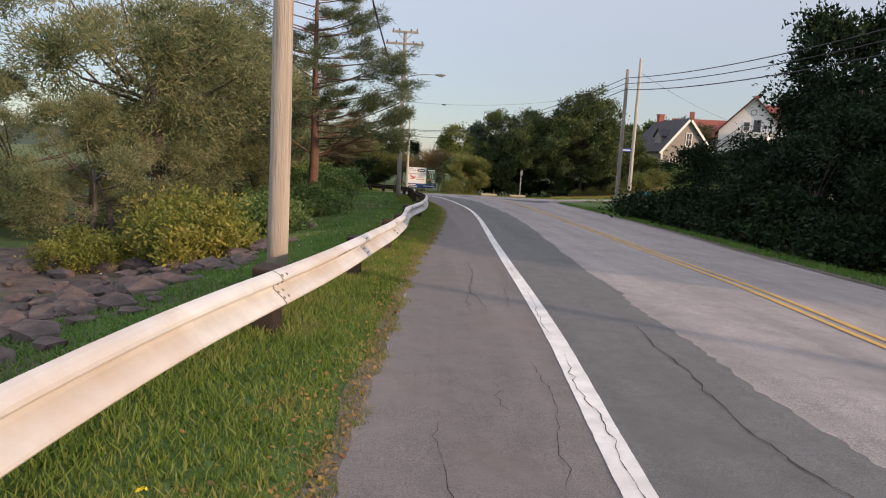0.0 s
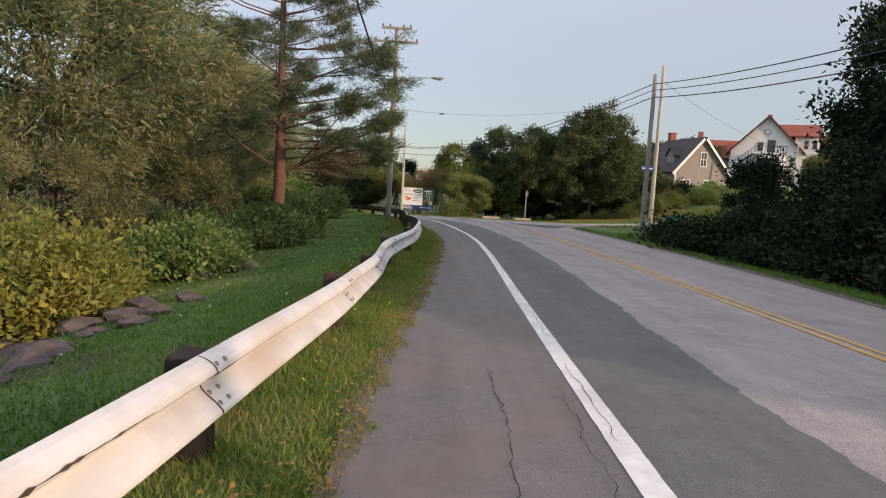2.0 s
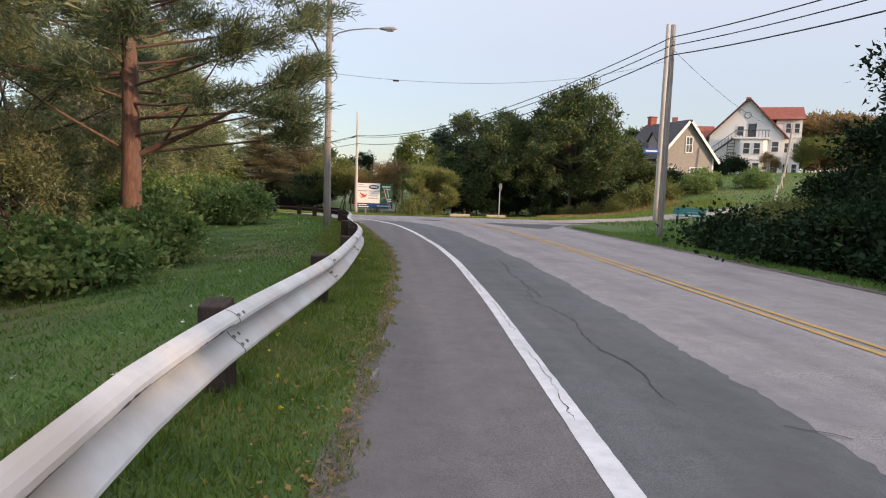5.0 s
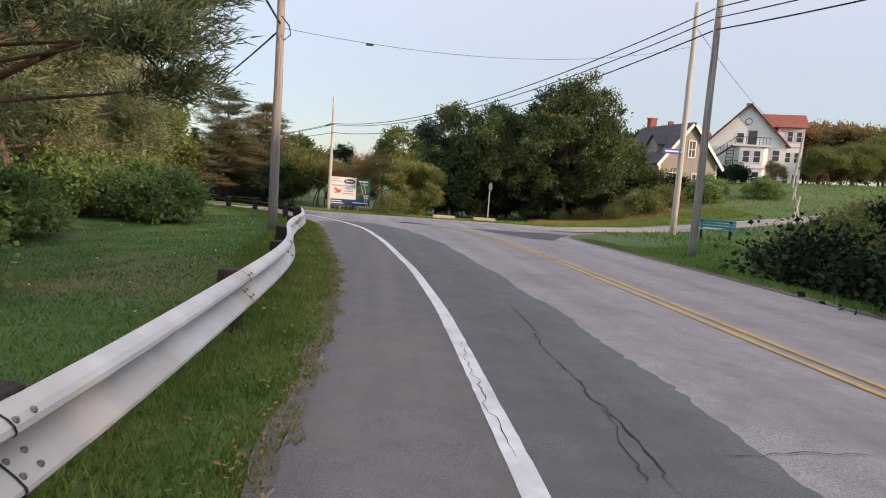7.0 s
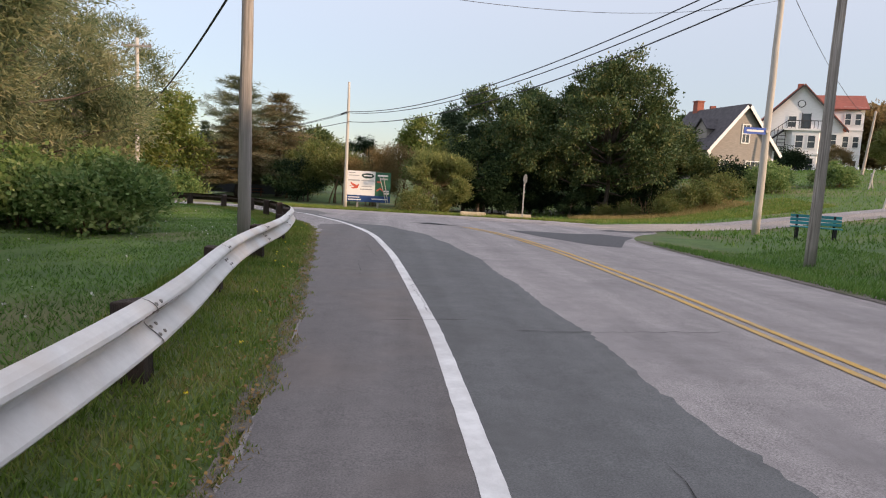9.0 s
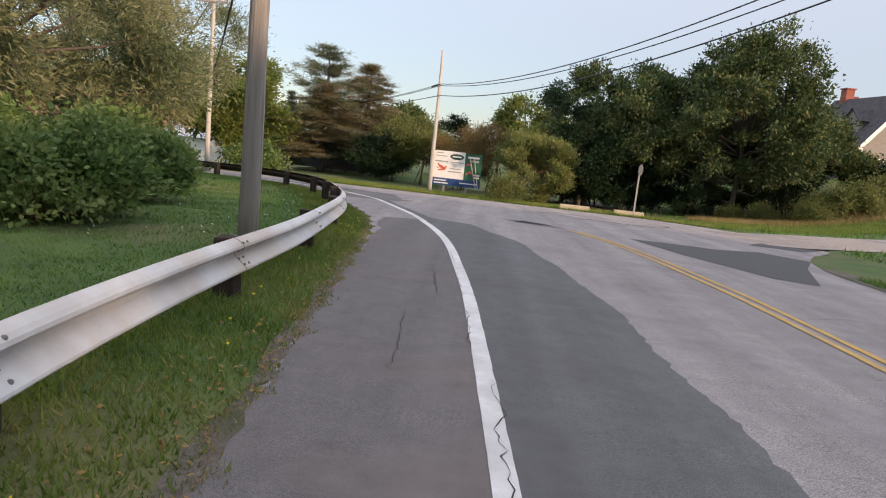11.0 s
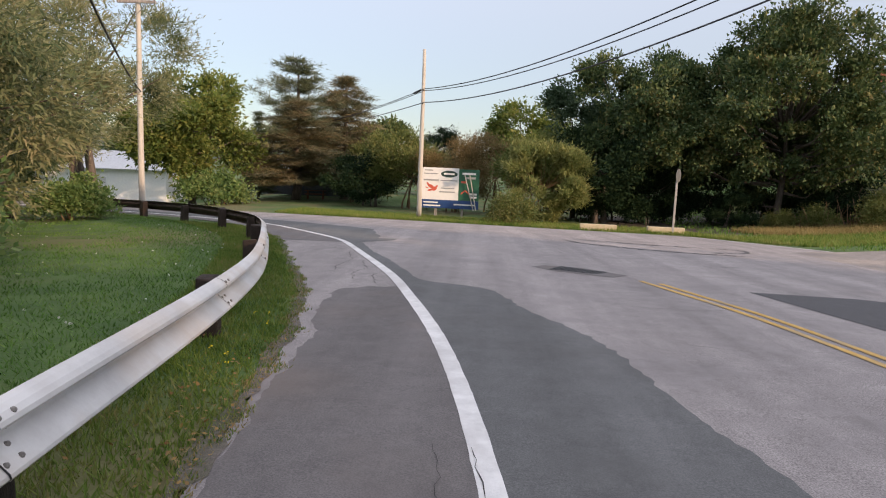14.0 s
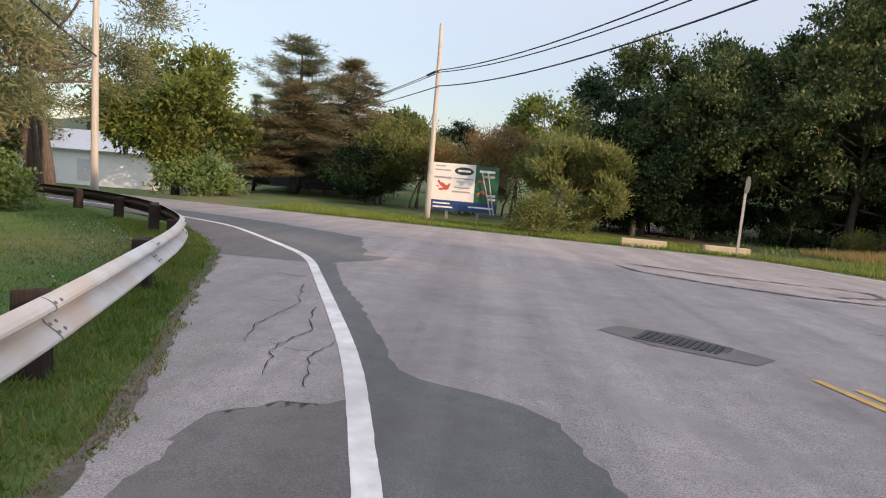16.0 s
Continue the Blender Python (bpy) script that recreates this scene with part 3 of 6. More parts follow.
def crack(pts, width=0.012, seed=0, jitter=0.03):
    """A jagged crack along points of the road."""
    rng = np.random.default_rng(seed)
    pts = np.array(pts, float)
    seg = np.r_[0, np.cumsum(np.hypot(*np.diff(pts, axis=0).T))]
    s = np.arange(0, seg[-1], 0.09)
    x, y = np.interp(s, seg, pts[:, 0]), np.interp(s, seg, pts[:, 1])
    drift = np.cumsum(rng.normal(size=len(s))) * (0.012 if s[-1] < 20 else 0.0)
    drift -= np.interp(s, [0, max(s[-1], 0.1)], [drift[0], drift[-1]])
    x, y = x + rng.normal(size=len(s)) * jitter * 0.4 + drift, y + rng.normal(size=len(s)) * jitter * 0.5
    dxs, dys = np.gradient(x), np.gradient(y)
    q = np.hypot(dxs, dys) + 1e-6
    w = width * rng.uniform(0.25, 1.2, len(s)) * np.clip(np.sin(np.pi * (s + 0.05) / (s[-1] + 0.1)) * 3, 0.2, 1)
    v = []
    for k in range(len(s)):
        for sg in (-0.5, 0.5):
            v.append((x[k] - dys[k] / q[k] * w[k] * sg, y[k] + dxs[k] / q[k] * w[k] * sg, float(base_z(y[k])) + 0.0125))
    return v, [(2 * j, 2 * j + 1, 2 * j + 3, 2 * j + 2) for j in range(len(s) - 1)]


CRACKS = [
    ([(2.42, 7.6), (2.4, 6.9), (2.42, 5.85), (2.34, 4.6), (2.28, 3.9), (2.29, 3.2), (2.35, 1.5), (2.3, -2)], 0.016),
    ([(0.99, 5.4), (0.97, 4.35), (0.83, 3.6), (0.8, 3.1)], 0.007), ([(0.15, 4.0), (0.16, 3.4), (0.2, 2.8)], 0.006), ([(0.63, 4.6), (0.6, 4.2)], 0.006),
    ([(0.86, 12.0), (0.84, 11.0), (0.81, 10.0), (0.69, 8.6), (0.79, 7.9), (0.78, 7.2)], 0.010), ([(0.7, 8.6), (0.6, 8.0), (0.62, 7.3)], 0.007), ([(1.39, 11.3), (1.25, 9.4), (1.15, 8.3), (1.07, 7.5)], 0.007),
    ([(2.88, 16.5), (2.81, 15.3), (2.83, 14.6)], 0.012), ([(3.35, 19.2), (3.65, 18.95)], 0.014), ([(1.41, 15.7), (1.28, 14.3)], 0.007),
    ([(2.7, 24.2), (2.85, 23.5), (2.98, 22.7), (2.82, 21.5), (2.9, 20.5), (2.78, 20.1), (2.77, 19.4)], 0.013),
    ([(3.23, 30.0), (3.18, 28.9), (3.13, 27.9), (3.08, 27.2), (3.05, 26.4), (3.03, 25.4), (2.97, 24.5), (2.9, 24.0)], 0.014), ([(2.98, 25.5), (2.85, 24.8), (2.8, 24.2)], 0.008),
    ([(2.9, 33.1), (4.0, 33.2), (5.6, 33.45)], 0.014), ([(1.5, 33.4), (2.1, 33.5), (2.6, 33.6)], 0.014), ([(3.44, 24.66), (4.1, 24.75), (4.57, 24.7)], 0.010), ([(5.95, 40.6), (6.8, 40.9), (8.2, 40.4)], 0.014),
    ([(1.1, 41.6), (1.3, 40.8), (1.33, 40.1), (1.36, 39.4)], 0.010), ([(1.2, 41.0), (1.28, 40.3)], 0.007), ([(1.1, 38.5), (1.2, 37.4), (1.22, 36.6)], 0.008), ([(1.05, 43.2), (1.1, 42.4), (1.0, 41.8)], 0.006),
    ([(-1.6, 54), (-1.2, 52.5), (-1.3, 51.2), (-1.1, 50.3)], 0.014), ([(-0.95, 52.4), (-0.75, 51.2), (-0.8, 50.4), (-0.62, 49.5)], 0.016),
    ([(-0.35, 50.8), (-0.42, 50.1), (-0.25, 49.3)], 0.014), ([(-0.9, 50.5), (-0.6, 50.35), (-0.35, 50.4)], 0.010), ([(-1.9, 52.6), (-1.5, 52.4), (-1.2, 52.5)], 0.012), ([(-2.2, 54.6), (-1.6, 54.5)], 0.02),
    ([(3.4, 48.4), (4.4, 48.3), (5.0, 48.5)], 0.008), ([(6.4, 54.0), (7.4, 54.3)], 0.02), ([(3.6, 46.2), (4.2, 46.0)], 0.008),
]
for i, (pts, w) in enumerate(CRACKS):
    tagged(part("road_crack", crack(pts, w, i), M_CRACK), "jagged dark crack in the asphalt", "crack", kind="structure")
for k, (ya, yb, off) in enumerate([(2.6, 6.0, 0.0), (6.4, 9.4, -0.03), (10.2, 12.4, 0.0), (13.4, 15.6, 0.02), (19.3, 21.6, -0.01), (22.0, 24.4, 0.01), (24.6, 27.8, 0.0), (33.8, 36.6, 0.05), (37.4, 39.2, -0.07), (39.6, 41.4, -0.07), (42.0, 43.4, -0.04)]):
    tagged(part("road_line_crack", crack([(float(white_x(y)) + off, y) for y in np.arange(ya, yb, 0.4)], 0.008, 77 + k, 0.03), M_CRACK), "hairline crack running along the white line", "crack", kind="structure")
# Tar arcs on the junction.
for pts in ([(4.2, 60.8), (4.5, 59.6), (5.8, 58.4), (7.4, 57.6), (9.0, 57.2)], [(8.6, 59.8), (9.4, 59.2), (9.2, 58.4), (8.0, 58.0)], [(4.6, 61.4), (6.4, 60.2), (8.4, 59.6)]):
    tagged(part("road_tar_seam", crack(pts, 0.16, 5, 0.02), M_PATCH), "dark tar seam arcing over the junction", "tar seam", kind="structure")
# Drain cover with its dark collar.
flat("road_drain_collar", [(2.45, 52.6), (2.75, 52.95), (3.55, 52.75), (4.25, 51.85), (3.9, 51.5), (2.95, 52.0)], 0.006, M_SHOULDER, "dark asphalt collar round a drain cover")
drain = thing("drain_cover", pose(3.37, 52.26, float(base_z(52.26)) + 0.008, 0, 0, -31), "dark iron drain cover set in the road", "drain cover")
part("frame", box(-0.5, -0.26, 0, 0.5, 0.26, 0.008), M_PATCH, drain)
for k in range(12):
    part("bar", box(-0.45 + 0.076 * k, -0.2, 0.008, -0.41 + 0.076 * k, 0.2, 0.016), M_IRON, drain)


# ---- guardrail ----
PROFILE = [(0.04, -0.02), (0.1, -0.018), (0.13, -0.01), (0.141, 0.004), (0.136, 0.022), (0.1, 0.06), (0.05, 0.1), (0.02, 0.128), (0.008, 0.152), (0.018, 0.178), (0.066, 0.196), (0.096, 0.207), (0.104, 0.222), (0.096, 0.245), (0.072, 0.27), (0.038, 0.29), (0.0, 0.302)]
ry = np.linspace(-10, 73, 3000)
rxs = rail_x(ry)
arc = np.r_[0, np.cumsum(np.hypot(np.diff(ry), np.diff(rxs)))]
joints = [float(np.interp(y, ry, arc)) for y in (-8.4, -4.8, -1.1, 2.5, 6.1, 9.7, 13.3, 16.65, 20.0, 23.65, 27.5, 31.2, 34.8, 38.3, 42.0, 45.6, 49.1)]
while joints[-1] + 3.63 < arc[-1]:
    joints.append(joints[-1] + 3.63)
guardrail = thing("guardrail", Matrix(), "long cream-white steel guardrail on dark timber posts", "guardrail")


def rail_at(s):
    y = float(np.interp(s, arc, ry))
    x = float(np.interp(s, arc, rxs))
    e = 0.05
    d = Vector((float(np.interp(s + e, arc, rxs) - np.interp(s - e, arc, rxs)), float(np.interp(s + e, arc, ry) - np.interp(s - e, arc, ry)), 0)).normalized()
    dz = float(np.interp(y, [14, 16.6, 18.2, 20.5, 24, 60], [0, -0.045, 0.025, 0.0, 0, 0]))
    return Vector((x, y, float(base_z(y)) + 0.31 + dz)), d


for a, b in zip(joints[:-1], joints[1:]):
    verts, faces, n = [], [], len(PROFILE)
    ss = np.linspace(a - 0.16, b, 9)
    for k, s in enumerate(ss):
        p, d = rail_at(s)
        out = Vector((d.y, -d.x, 0))
        lap = 0.005 if k == 0 else 0.0
        for px, pz in PROFILE:
            verts.append(p + out * (px + lap) + Vector((0, 0, pz)))
        for px, pz in reversed(PROFILE):
            verts.append(p + out * (px - 0.0045 + lap) + Vector((0, 0, pz)))
    m = 2 * n
    for k in range(len(ss) - 1):
        for i in range(m):
            i2 = (i + 1) % m
            faces.append((k * m + i, (k + 1) * m + i, (k + 1) * m + i2, k * m + i2))
    faces += [tuple(reversed(range(m))), tuple(range((len(ss) - 1) * m, len(ss) * m))]
    beam = part("beam", (verts, faces), M_RAIL, guardrail)
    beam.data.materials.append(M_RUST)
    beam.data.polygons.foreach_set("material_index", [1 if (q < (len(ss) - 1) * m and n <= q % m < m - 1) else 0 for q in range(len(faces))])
    seam = []
    for s_ in (a - 0.172, a - 0.160):
        p, d = rail_at(s_)
        out = Vector((d.y, -d.x, 0))
        seam += [p + out * (px + 0.0035) + Vector((0, 0, pz)) for px, pz in PROFILE]
    part("lap_seam", (seam, [(i, i + 1, n + i + 1, n + i) for i in range(n - 1)]), M_CRACK, guardrail, "dark seam where two beams lap")
rngQ = np.random.default_rng(14)
for y_a, y_b in ((7.7, 8.9), (9.4, 9.8), (16.1, 17.5), (17.9, 18.3), (19.0, 19.7), (30.4, 31.6), (33.0, 33.5)):
    s_a, s_b = (float(np.interp(q, ry, arc)) for q in (y_a, y_b))
    ss = np.arange(s_a, s_b, 0.035)
    half_h = np.abs(rngQ.normal(size=len(ss))) * 0.0045 * np.sin(np.linspace(0.1, 3.0, len(ss))) + 0.0008
    drift = np.cumsum(rngQ.normal(size=len(ss))) * 0.0012
    sv_ = []
    for s_, hh_, dr_ in zip(ss, half_h, drift):
        p, d = rail_at(s_)
        out = Vector((d.y, -d.x, 0))
        mid_h = 0.222 + float(np.clip(dr_, -0.008, 0.008))
        sv_ += [p + out * 0.1072 + Vector((0, 0, mid_h - hh_)), p + out * 0.1072 + Vector((0, 0, mid_h + hh_))]
    part("scuff", (sv_, [(2 * k, 2 * k + 2, 2 * k + 3, 2 * k + 1) for k in range(len(ss) - 1)]), M_RUST, guardrail, "rusty scuff along the beam's crest")
bolt_bm = bmesh.new()
bmesh.ops.create_uvsphere(bolt_bm, u_segments=8, v_segments=4, radius=0.017)
bolt_me = bpy.data.meshes.new("bolt")
bolt_bm.to_mesh(bolt_me)
bolt_me.materials.append(M_BOLT)
bolt_bm.free()
rngP = random.Random(4)
for s in joints:
    p, d = rail_at(s)
    out = Vector((d.y, -d.x, 0))
    yaw = math.degrees(math.atan2(d.y, d.x)) - 90
    gz = min(height1(p.x - 0.2, p.y), p.z - 0.31)
    c = p - out * 0.115
    pb = box(-0.1, -0.11, gz - p.z - 0.25, 0.1, 0.11, rngP.uniform(0.25, 0.335), 0.02)
    tilt_ = rngP.uniform(-0.16, 0.16)
    for v_ in pb.verts:
        if v_.co.z > 0:
            v_.co.z += tilt_ * v_.co.y + 0.02 * noise.noise(v_.co * 14 + Vector((s, 0, 0)))
        else:
            v_.co.x, v_.co.y = v_.co.x * 1.12, v_.co.y * 1.12
    post = part("post", pb, M_POST, guardrail)
    post.matrix_world = Matrix.Translation(c) @ pose(0, 0, 0, rngP.uniform(-3, 3), rngP.uniform(-2, 2), yaw)
    if -2 < p.y < 58:
        for pz, px in ((0.05, 0.108), (0.1, 0.048), (0.186, 0.04), (0.258, 0.082)):
            for along in (-0.14, -0.03):
                q, d2 = rail_at(s + along)
                part("bolt", bolt_me, M_BOLT, guardrail).matrix_world = Matrix.Translation(q + Vector((d2.y, -d2.x, 0)) * (px + 0.002) + Vector((0, 0, pz)))


# ---- poles and cables ----
def utility_pole(x, y, r0, r1, top, material, label, arms=(), lean=(0, 0), sink=0.4):
    z0 = height1(x, y)
    ob = thing("utility_pole", pose(x, y, z0), label, "utility pole")
    h = top - z0
    k = 9
    rng = random.Random(int(x * 10 + y))
    pts = [(lean[0] * i / k + rng.uniform(-0.01, 0.01), lean[1] * i / k, -sink + (h + sink) * i / k) for i in range(k + 1)]
    part("shaft", tube(pts, [r0 + (r1 - r0) * i / k for i in range(k + 1)], 16), material, ob, smooth=True)
    for dz, half in arms:
        part("crossarm", box(-half, -0.2, h - dz - 0.06, half, -0.09, h - dz + 0.06, 0.01), M_POLE_GREY, ob)
        for sx_ in (-half + 0.08, -half * 0.45, half * 0.45, half - 0.08):
            part("insulator", tube([(sx_, -0.145, h - dz + 0.05), (sx_, -0.145, h - dz + 0.13), (sx_, -0.145, h - dz + 0.2)], [0.03, 0.055, 0.03], 8), M_CERAMIC, ob)
        for sg in (-1, 1):
            part("brace", tube([(sg * half * 0.55, -0.14, h - dz - 0.06), (0, -0.14, h - dz - 0.55)], [0.014, 0.014], 6), M_BAND, ob)
    return ob


utility_pole(-2.09, 9.39, 0.155, 0.12, 9.4, M_POLE, "weathered brown wooden utility pole behind the guardrail", arms=((0.4, 1.1),), lean=(0.05, 0))
utility_pole(-1.6, 41.3, 0.15, 0.10, 9.2, M_POLE_GREY, "grey wooden utility pole with a crossarm on the lawn", arms=((0.75, 1.15), (0.05, 0.8)))
p3 = utility_pole(-2.0, 77.0, 0.15, 0.09, 7.1, M_POLE_PALE, "pale wooden utility pole beside a billboard")
utility_pole(-14.6, 69.5, 0.15, 0.1, 8.0, M_POLE_PALE, "tall pale utility pole with a crossarm on the lawn", arms=((0.5, 0.9),))
utility_pole(12.9, 43.1, 0.15, 0.105, 8.0, M_POLE_GREY, "grey wooden utility pole on the road verge")
utility_pole(16.6, 52.2, 0.16, 0.11, 10.3, M_POLE_PALE, "pale wooden utility pole with a blue street sign")
utility_pole(-22.0, 92.0, 0.11, 0.08, 3.6, M_POLE_GREY, "thin grey leaning pole in front of shrubs", lean=(0.5, 0))
utility_pole(44.0, 83.0, 0.13, 0.09, 8.3, M_POLE, "brown utility pole on the lawn before a white house", lean=(0.6, 0))
utility_pole(17.4, -4.0, 0.15, 0.1, 9.2, M_POLE_GREY, "grey utility pole among the roadside trees")
for z_, r_ in ((4.85, 0.05), (4.1, 0.04)):
    part("bracket", tube([(-0.0, -0.16, z_ - height1(-2, 77)), (0.0, 0.16, z_ - height1(-2, 77))], [r_, r_], 8), M_IRON, p3)


def cable(a, b, sag, r, label="black overhead cable between poles"):
    a, b = Vector(a), Vector(b)
    pts = []
    for i in range(25):
        t = i / 24
        p = a.lerp(b, t)
        p.z -= sag * 4 * t * (1 - t)
        pts.append(p)
    return tagged(part("overhead_cable", tube(pts, [r] * 25, 6), M_WIRE, smooth=True), label, "cable", "overhead cables")


for z_r, z_b, z_3, r_ in ((7.45, 8.6, 4.9, 0.022), (7.1, 8.2, 4.8, 0.02), (6.7, 7.7, 4.15, 0.024)):
    cable((12.8, 43.0, z_r), (17.3, -4, z_b), 1.45, r_)
    cable((12.8, 43.2, z_r), (-1.95, 76.85, z_3), 1.25, r_)
    cable((-2.0, 77.1, z_3), (-22, 118, 4.6), 0.6, r_)
cable((-1.6, 41.2, 5.1), (-2.0, 9.5, 7.6), 0.5, 0.03)
cable((-1.6, 41.4, 5.0), (-14.5, 69.4, 3.5), 0.55, 0.03)
cable((-1.5, 41.3, 5.0), (16.5, 52.1, 8.2), 0.75, 0.007, "thin overhead wire crossing the road")
cable((16.7, 52.3, 9.2), (44.4, 83, 7.4), 0.9, 0.012, "thin overhead wire to the houses")
splice = part("cable_splice", tube([(-2.6, 77.9, 4.75), (-2.15, 77.3, 4.88)], [0.06, 0.06], 8), M_WIRE)
tagged(splice, "thick black splice sleeve on the overhead cable", "cable splice")
lamp = thing("street_lamp", pose(-1.6, 41.3, 6.35, 0, 0, 0), "street lamp on a curved steel arm fixed to a pole", "street lamp")
part("arm", tube([(0.1, 0, 0), (0.35, -0.1, 0.16), (0.8, -0.25, 0.26), (1.4, -0.45, 0.3), (2.0, -0.65, 0.29)], [0.03, 0.03, 0.028, 0.026, 0.024], 8), M_GALV, lamp, smooth=True)
part("bracket", box(0.06, -0.07, -0.15, 0.16, 0.07, 0.15, 0.01), M_BAND, lamp)
head = part("lamp_head", tube([(1.95, -0.63, 0.29), (2.1, -0.68, 0.28), (2.4, -0.78, 0.27), (2.6, -0.85, 0.28)], [0.035, 0.07, 0.085, 0.03], 10), M_GALV, lamp, smooth=True)
part("lens", tube([(2.2, -0.72, 0.23), (2.45, -0.8, 0.22)], [0.06, 0.06], 8), M_SIGNGREY, head)
bead_z = 5.0 + 3.2 * 0.14 - 3.0 * 0.14 * 0.86 - 0.03
bead = part("cable_clamp", tube([(0.9, 42.81, bead_z), (1.14, 42.81, bead_z)], [0.04, 0.04], 8), M_WIRE)
tagged(bead, "small dark clamp hanging on the thin wire", "cable clamp")
loop = part("cable_loop", tube([(-1.55, 41.1, 5.3), (-1.3, 40.9, 5.0), (-1.25, 40.9, 4.75), (-1.45, 41.0, 4.6), (-1.55, 41.1, 4.75)], [0.02] * 5, 6), M_WIRE)
tagged(loop, "loop of black cable hanging on the pole", "cable")


# ---- trees and shrubs ----
def put(ob_mesh_parts, name, x, y, label, category, scale=1.0, turn=0.0, group="", sink=0.05, kind=""):
    """Stands a tree or shrub built of (part name, mesh, material) on the ground."""
    ob = thing(name, Matrix.Translation((x, y, height1(x, y) - sink)) @ Matrix.Rotation(radians(turn), 4, "Z"), label, category, group, kind)
    ob.scale = scale if isinstance(scale, tuple) else (scale,) * 3
    for pn, me, mat in ob_mesh_parts:
        part(pn, me, mat, ob)
    return ob


def broadleaf(h, r, seed, mat, n_clumps=130, per=170, leaf=0.2, bottom=0.22, lobes=0.35, bark=M_BARK, trunk_r=0.2, stems=1, clump=0.16, aspect=0.75, droop=0.0, squash=1.0, top_lean=(0, 0)):
    """A crown of leaf clumps round limbs. h: height, r: the crown's radius."""
    rng = np.random.default_rng(seed)
    cz, rz = h * (bottom + (1 - bottom) / 2), h * (1 - bottom) / 2
    n_lobes = max(7, n_clumps // 9)
    ld = rng.normal(size=(n_lobes, 3))
    ld /= np.linalg.norm(ld, axis=1)[:, None]
    lr = np.array([1 + lobes * noise.noise(Vector(d) * 1.7 + Vector((seed * 3.1, 0, 0))) for d in ld])
    lc = ld * (rng.uniform(0.45, 0.72, n_lobes) * lr)[:, None]
    size_l = rng.uniform(0.26, 0.42, n_lobes)
    which = rng.integers(0, n_lobes, n_clumps)
    dirs = rng.normal(size=(n_clumps, 3)) + ld[which] * 0.9 + np.array([0, 0, 0.35])
    dirs /= np.linalg.norm(dirs, axis=1)[:, None]
    cen = (lc[which] + dirs * (size_l[which] * rng.uniform(0.6, 1.05, n_clumps))[:, None]) * np.array([r, r, rz])
    low = cen[:, 2] < 0
    cen[low, :2] *= 1.0 + 0.12 * squash
    cen[:, 2] += cz
    cen[:, 0] += top_lean[0] * (cen[:, 2] / h) ** 2
    cen[:, 1] += top_lean[1] * (cen[:, 2] / h) ** 2
    cen[:, 2] = np.maximum(cen[:, 2], 0.12 * h * bottom + 0.15)
    sig = clump * r * rng.uniform(0.6, 1.35, n_clumps)
    idx = np.repeat(np.arange(n_clumps), per)
    off = rng.normal(size=(len(idx), 3)) * np.array([1, 1, 0.72])
    pts = cen[idx] + off * sig[idx][:, None]
    pts[:, 2] = np.maximum(pts[:, 2], 0.04)
    outw = dirs[idx] * 0.6 + off * 0.5 + np.array([0, 0, -droop])
    me = leaves("crown", pts, leaf, aspect, rng, 0.8, outw, 0.6, False)
    shapes = []
    for s in range(stems):
        bx, by = (rng.uniform(-0.3, 0.3, 2) * (stems > 1)) * r
        topz = h * (bottom + 0.45 * (1 - bottom))
        mid = (bx * 0.5 + rng.uniform(-0.05, 0.05) * r, by * 0.5 + rng.uniform(-0.05, 0.05) * r, topz * 0.55)
        shapes.append(tube([(bx, by, -0.3), (bx * 0.9, by * 0.9, topz * 0.2), mid, (top_lean[0] * 0.3, top_lean[1] * 0.3, topz)], [trunk_r * 1.25, trunk_r, trunk_r * 0.75, trunk_r * 0.35], 9))
    order = rng.permutation(n_clumps)[: max(8, n_clumps // 6)]
    for i in order:
        c = Vector(cen[i])
        st = Vector((c.x * 0.12, c.y * 0.12, min(c.z * 0.75, h * (bottom + 0.4 * (1 - bottom)))))
        md = st.lerp(c, 0.55) + Vector((0, 0, -0.05 * h * rng.uniform(0, 1)))
        shapes.append(tube([st, md, c], [trunk_r * 0.34, trunk_r * 0.2, trunk_r * 0.06], 6, False))
    return [("trunk", mesh_of("trunk", *join(*shapes), smooth=True), bark), ("crown", me, mat)]


def needle_limb(rng, start, way, length, rise, shapes, pts, alongs, r, tufts, gap=0.25, twig=0.3):
    """A limb with side twigs that carry needle tufts from gap of its length outward."""
    way = Vector(way).normalized()
    line_pts = [Vector(start) + way * length * t + Vector((0, 0, rise * length * t * t)) for t in (0, 0.35, 0.7, 1)]
    shapes.append(tube(line_pts, [r, r * 0.75, r * 0.5, r * 0.2], 6, False))
    for k in range(tufts):
        t = gap + (1 - gap) * rng.uniform() ** 0.8
        c = Vector(start) + way * length * t + Vector((0, 0, rise * length * t * t))
        side = way.cross(Vector((0, 0, 1))) * rng.choice((-1, 1)) * rng.uniform(0.1, 1) * twig * length * (1.15 - t)
        e = c + side + way * rng.uniform(0, 0.15) * length + Vector((0, 0, rng.uniform(-0.06, 0.12) * length * 0.5))
        if k % 3 == 0:
            shapes.append(tube([c, e], [r * 0.28, r * 0.1], 4, False))
        pts.append(e)
        alongs.append((way + side * 0.4).normalized() + Vector((0, 0, 0.35)))


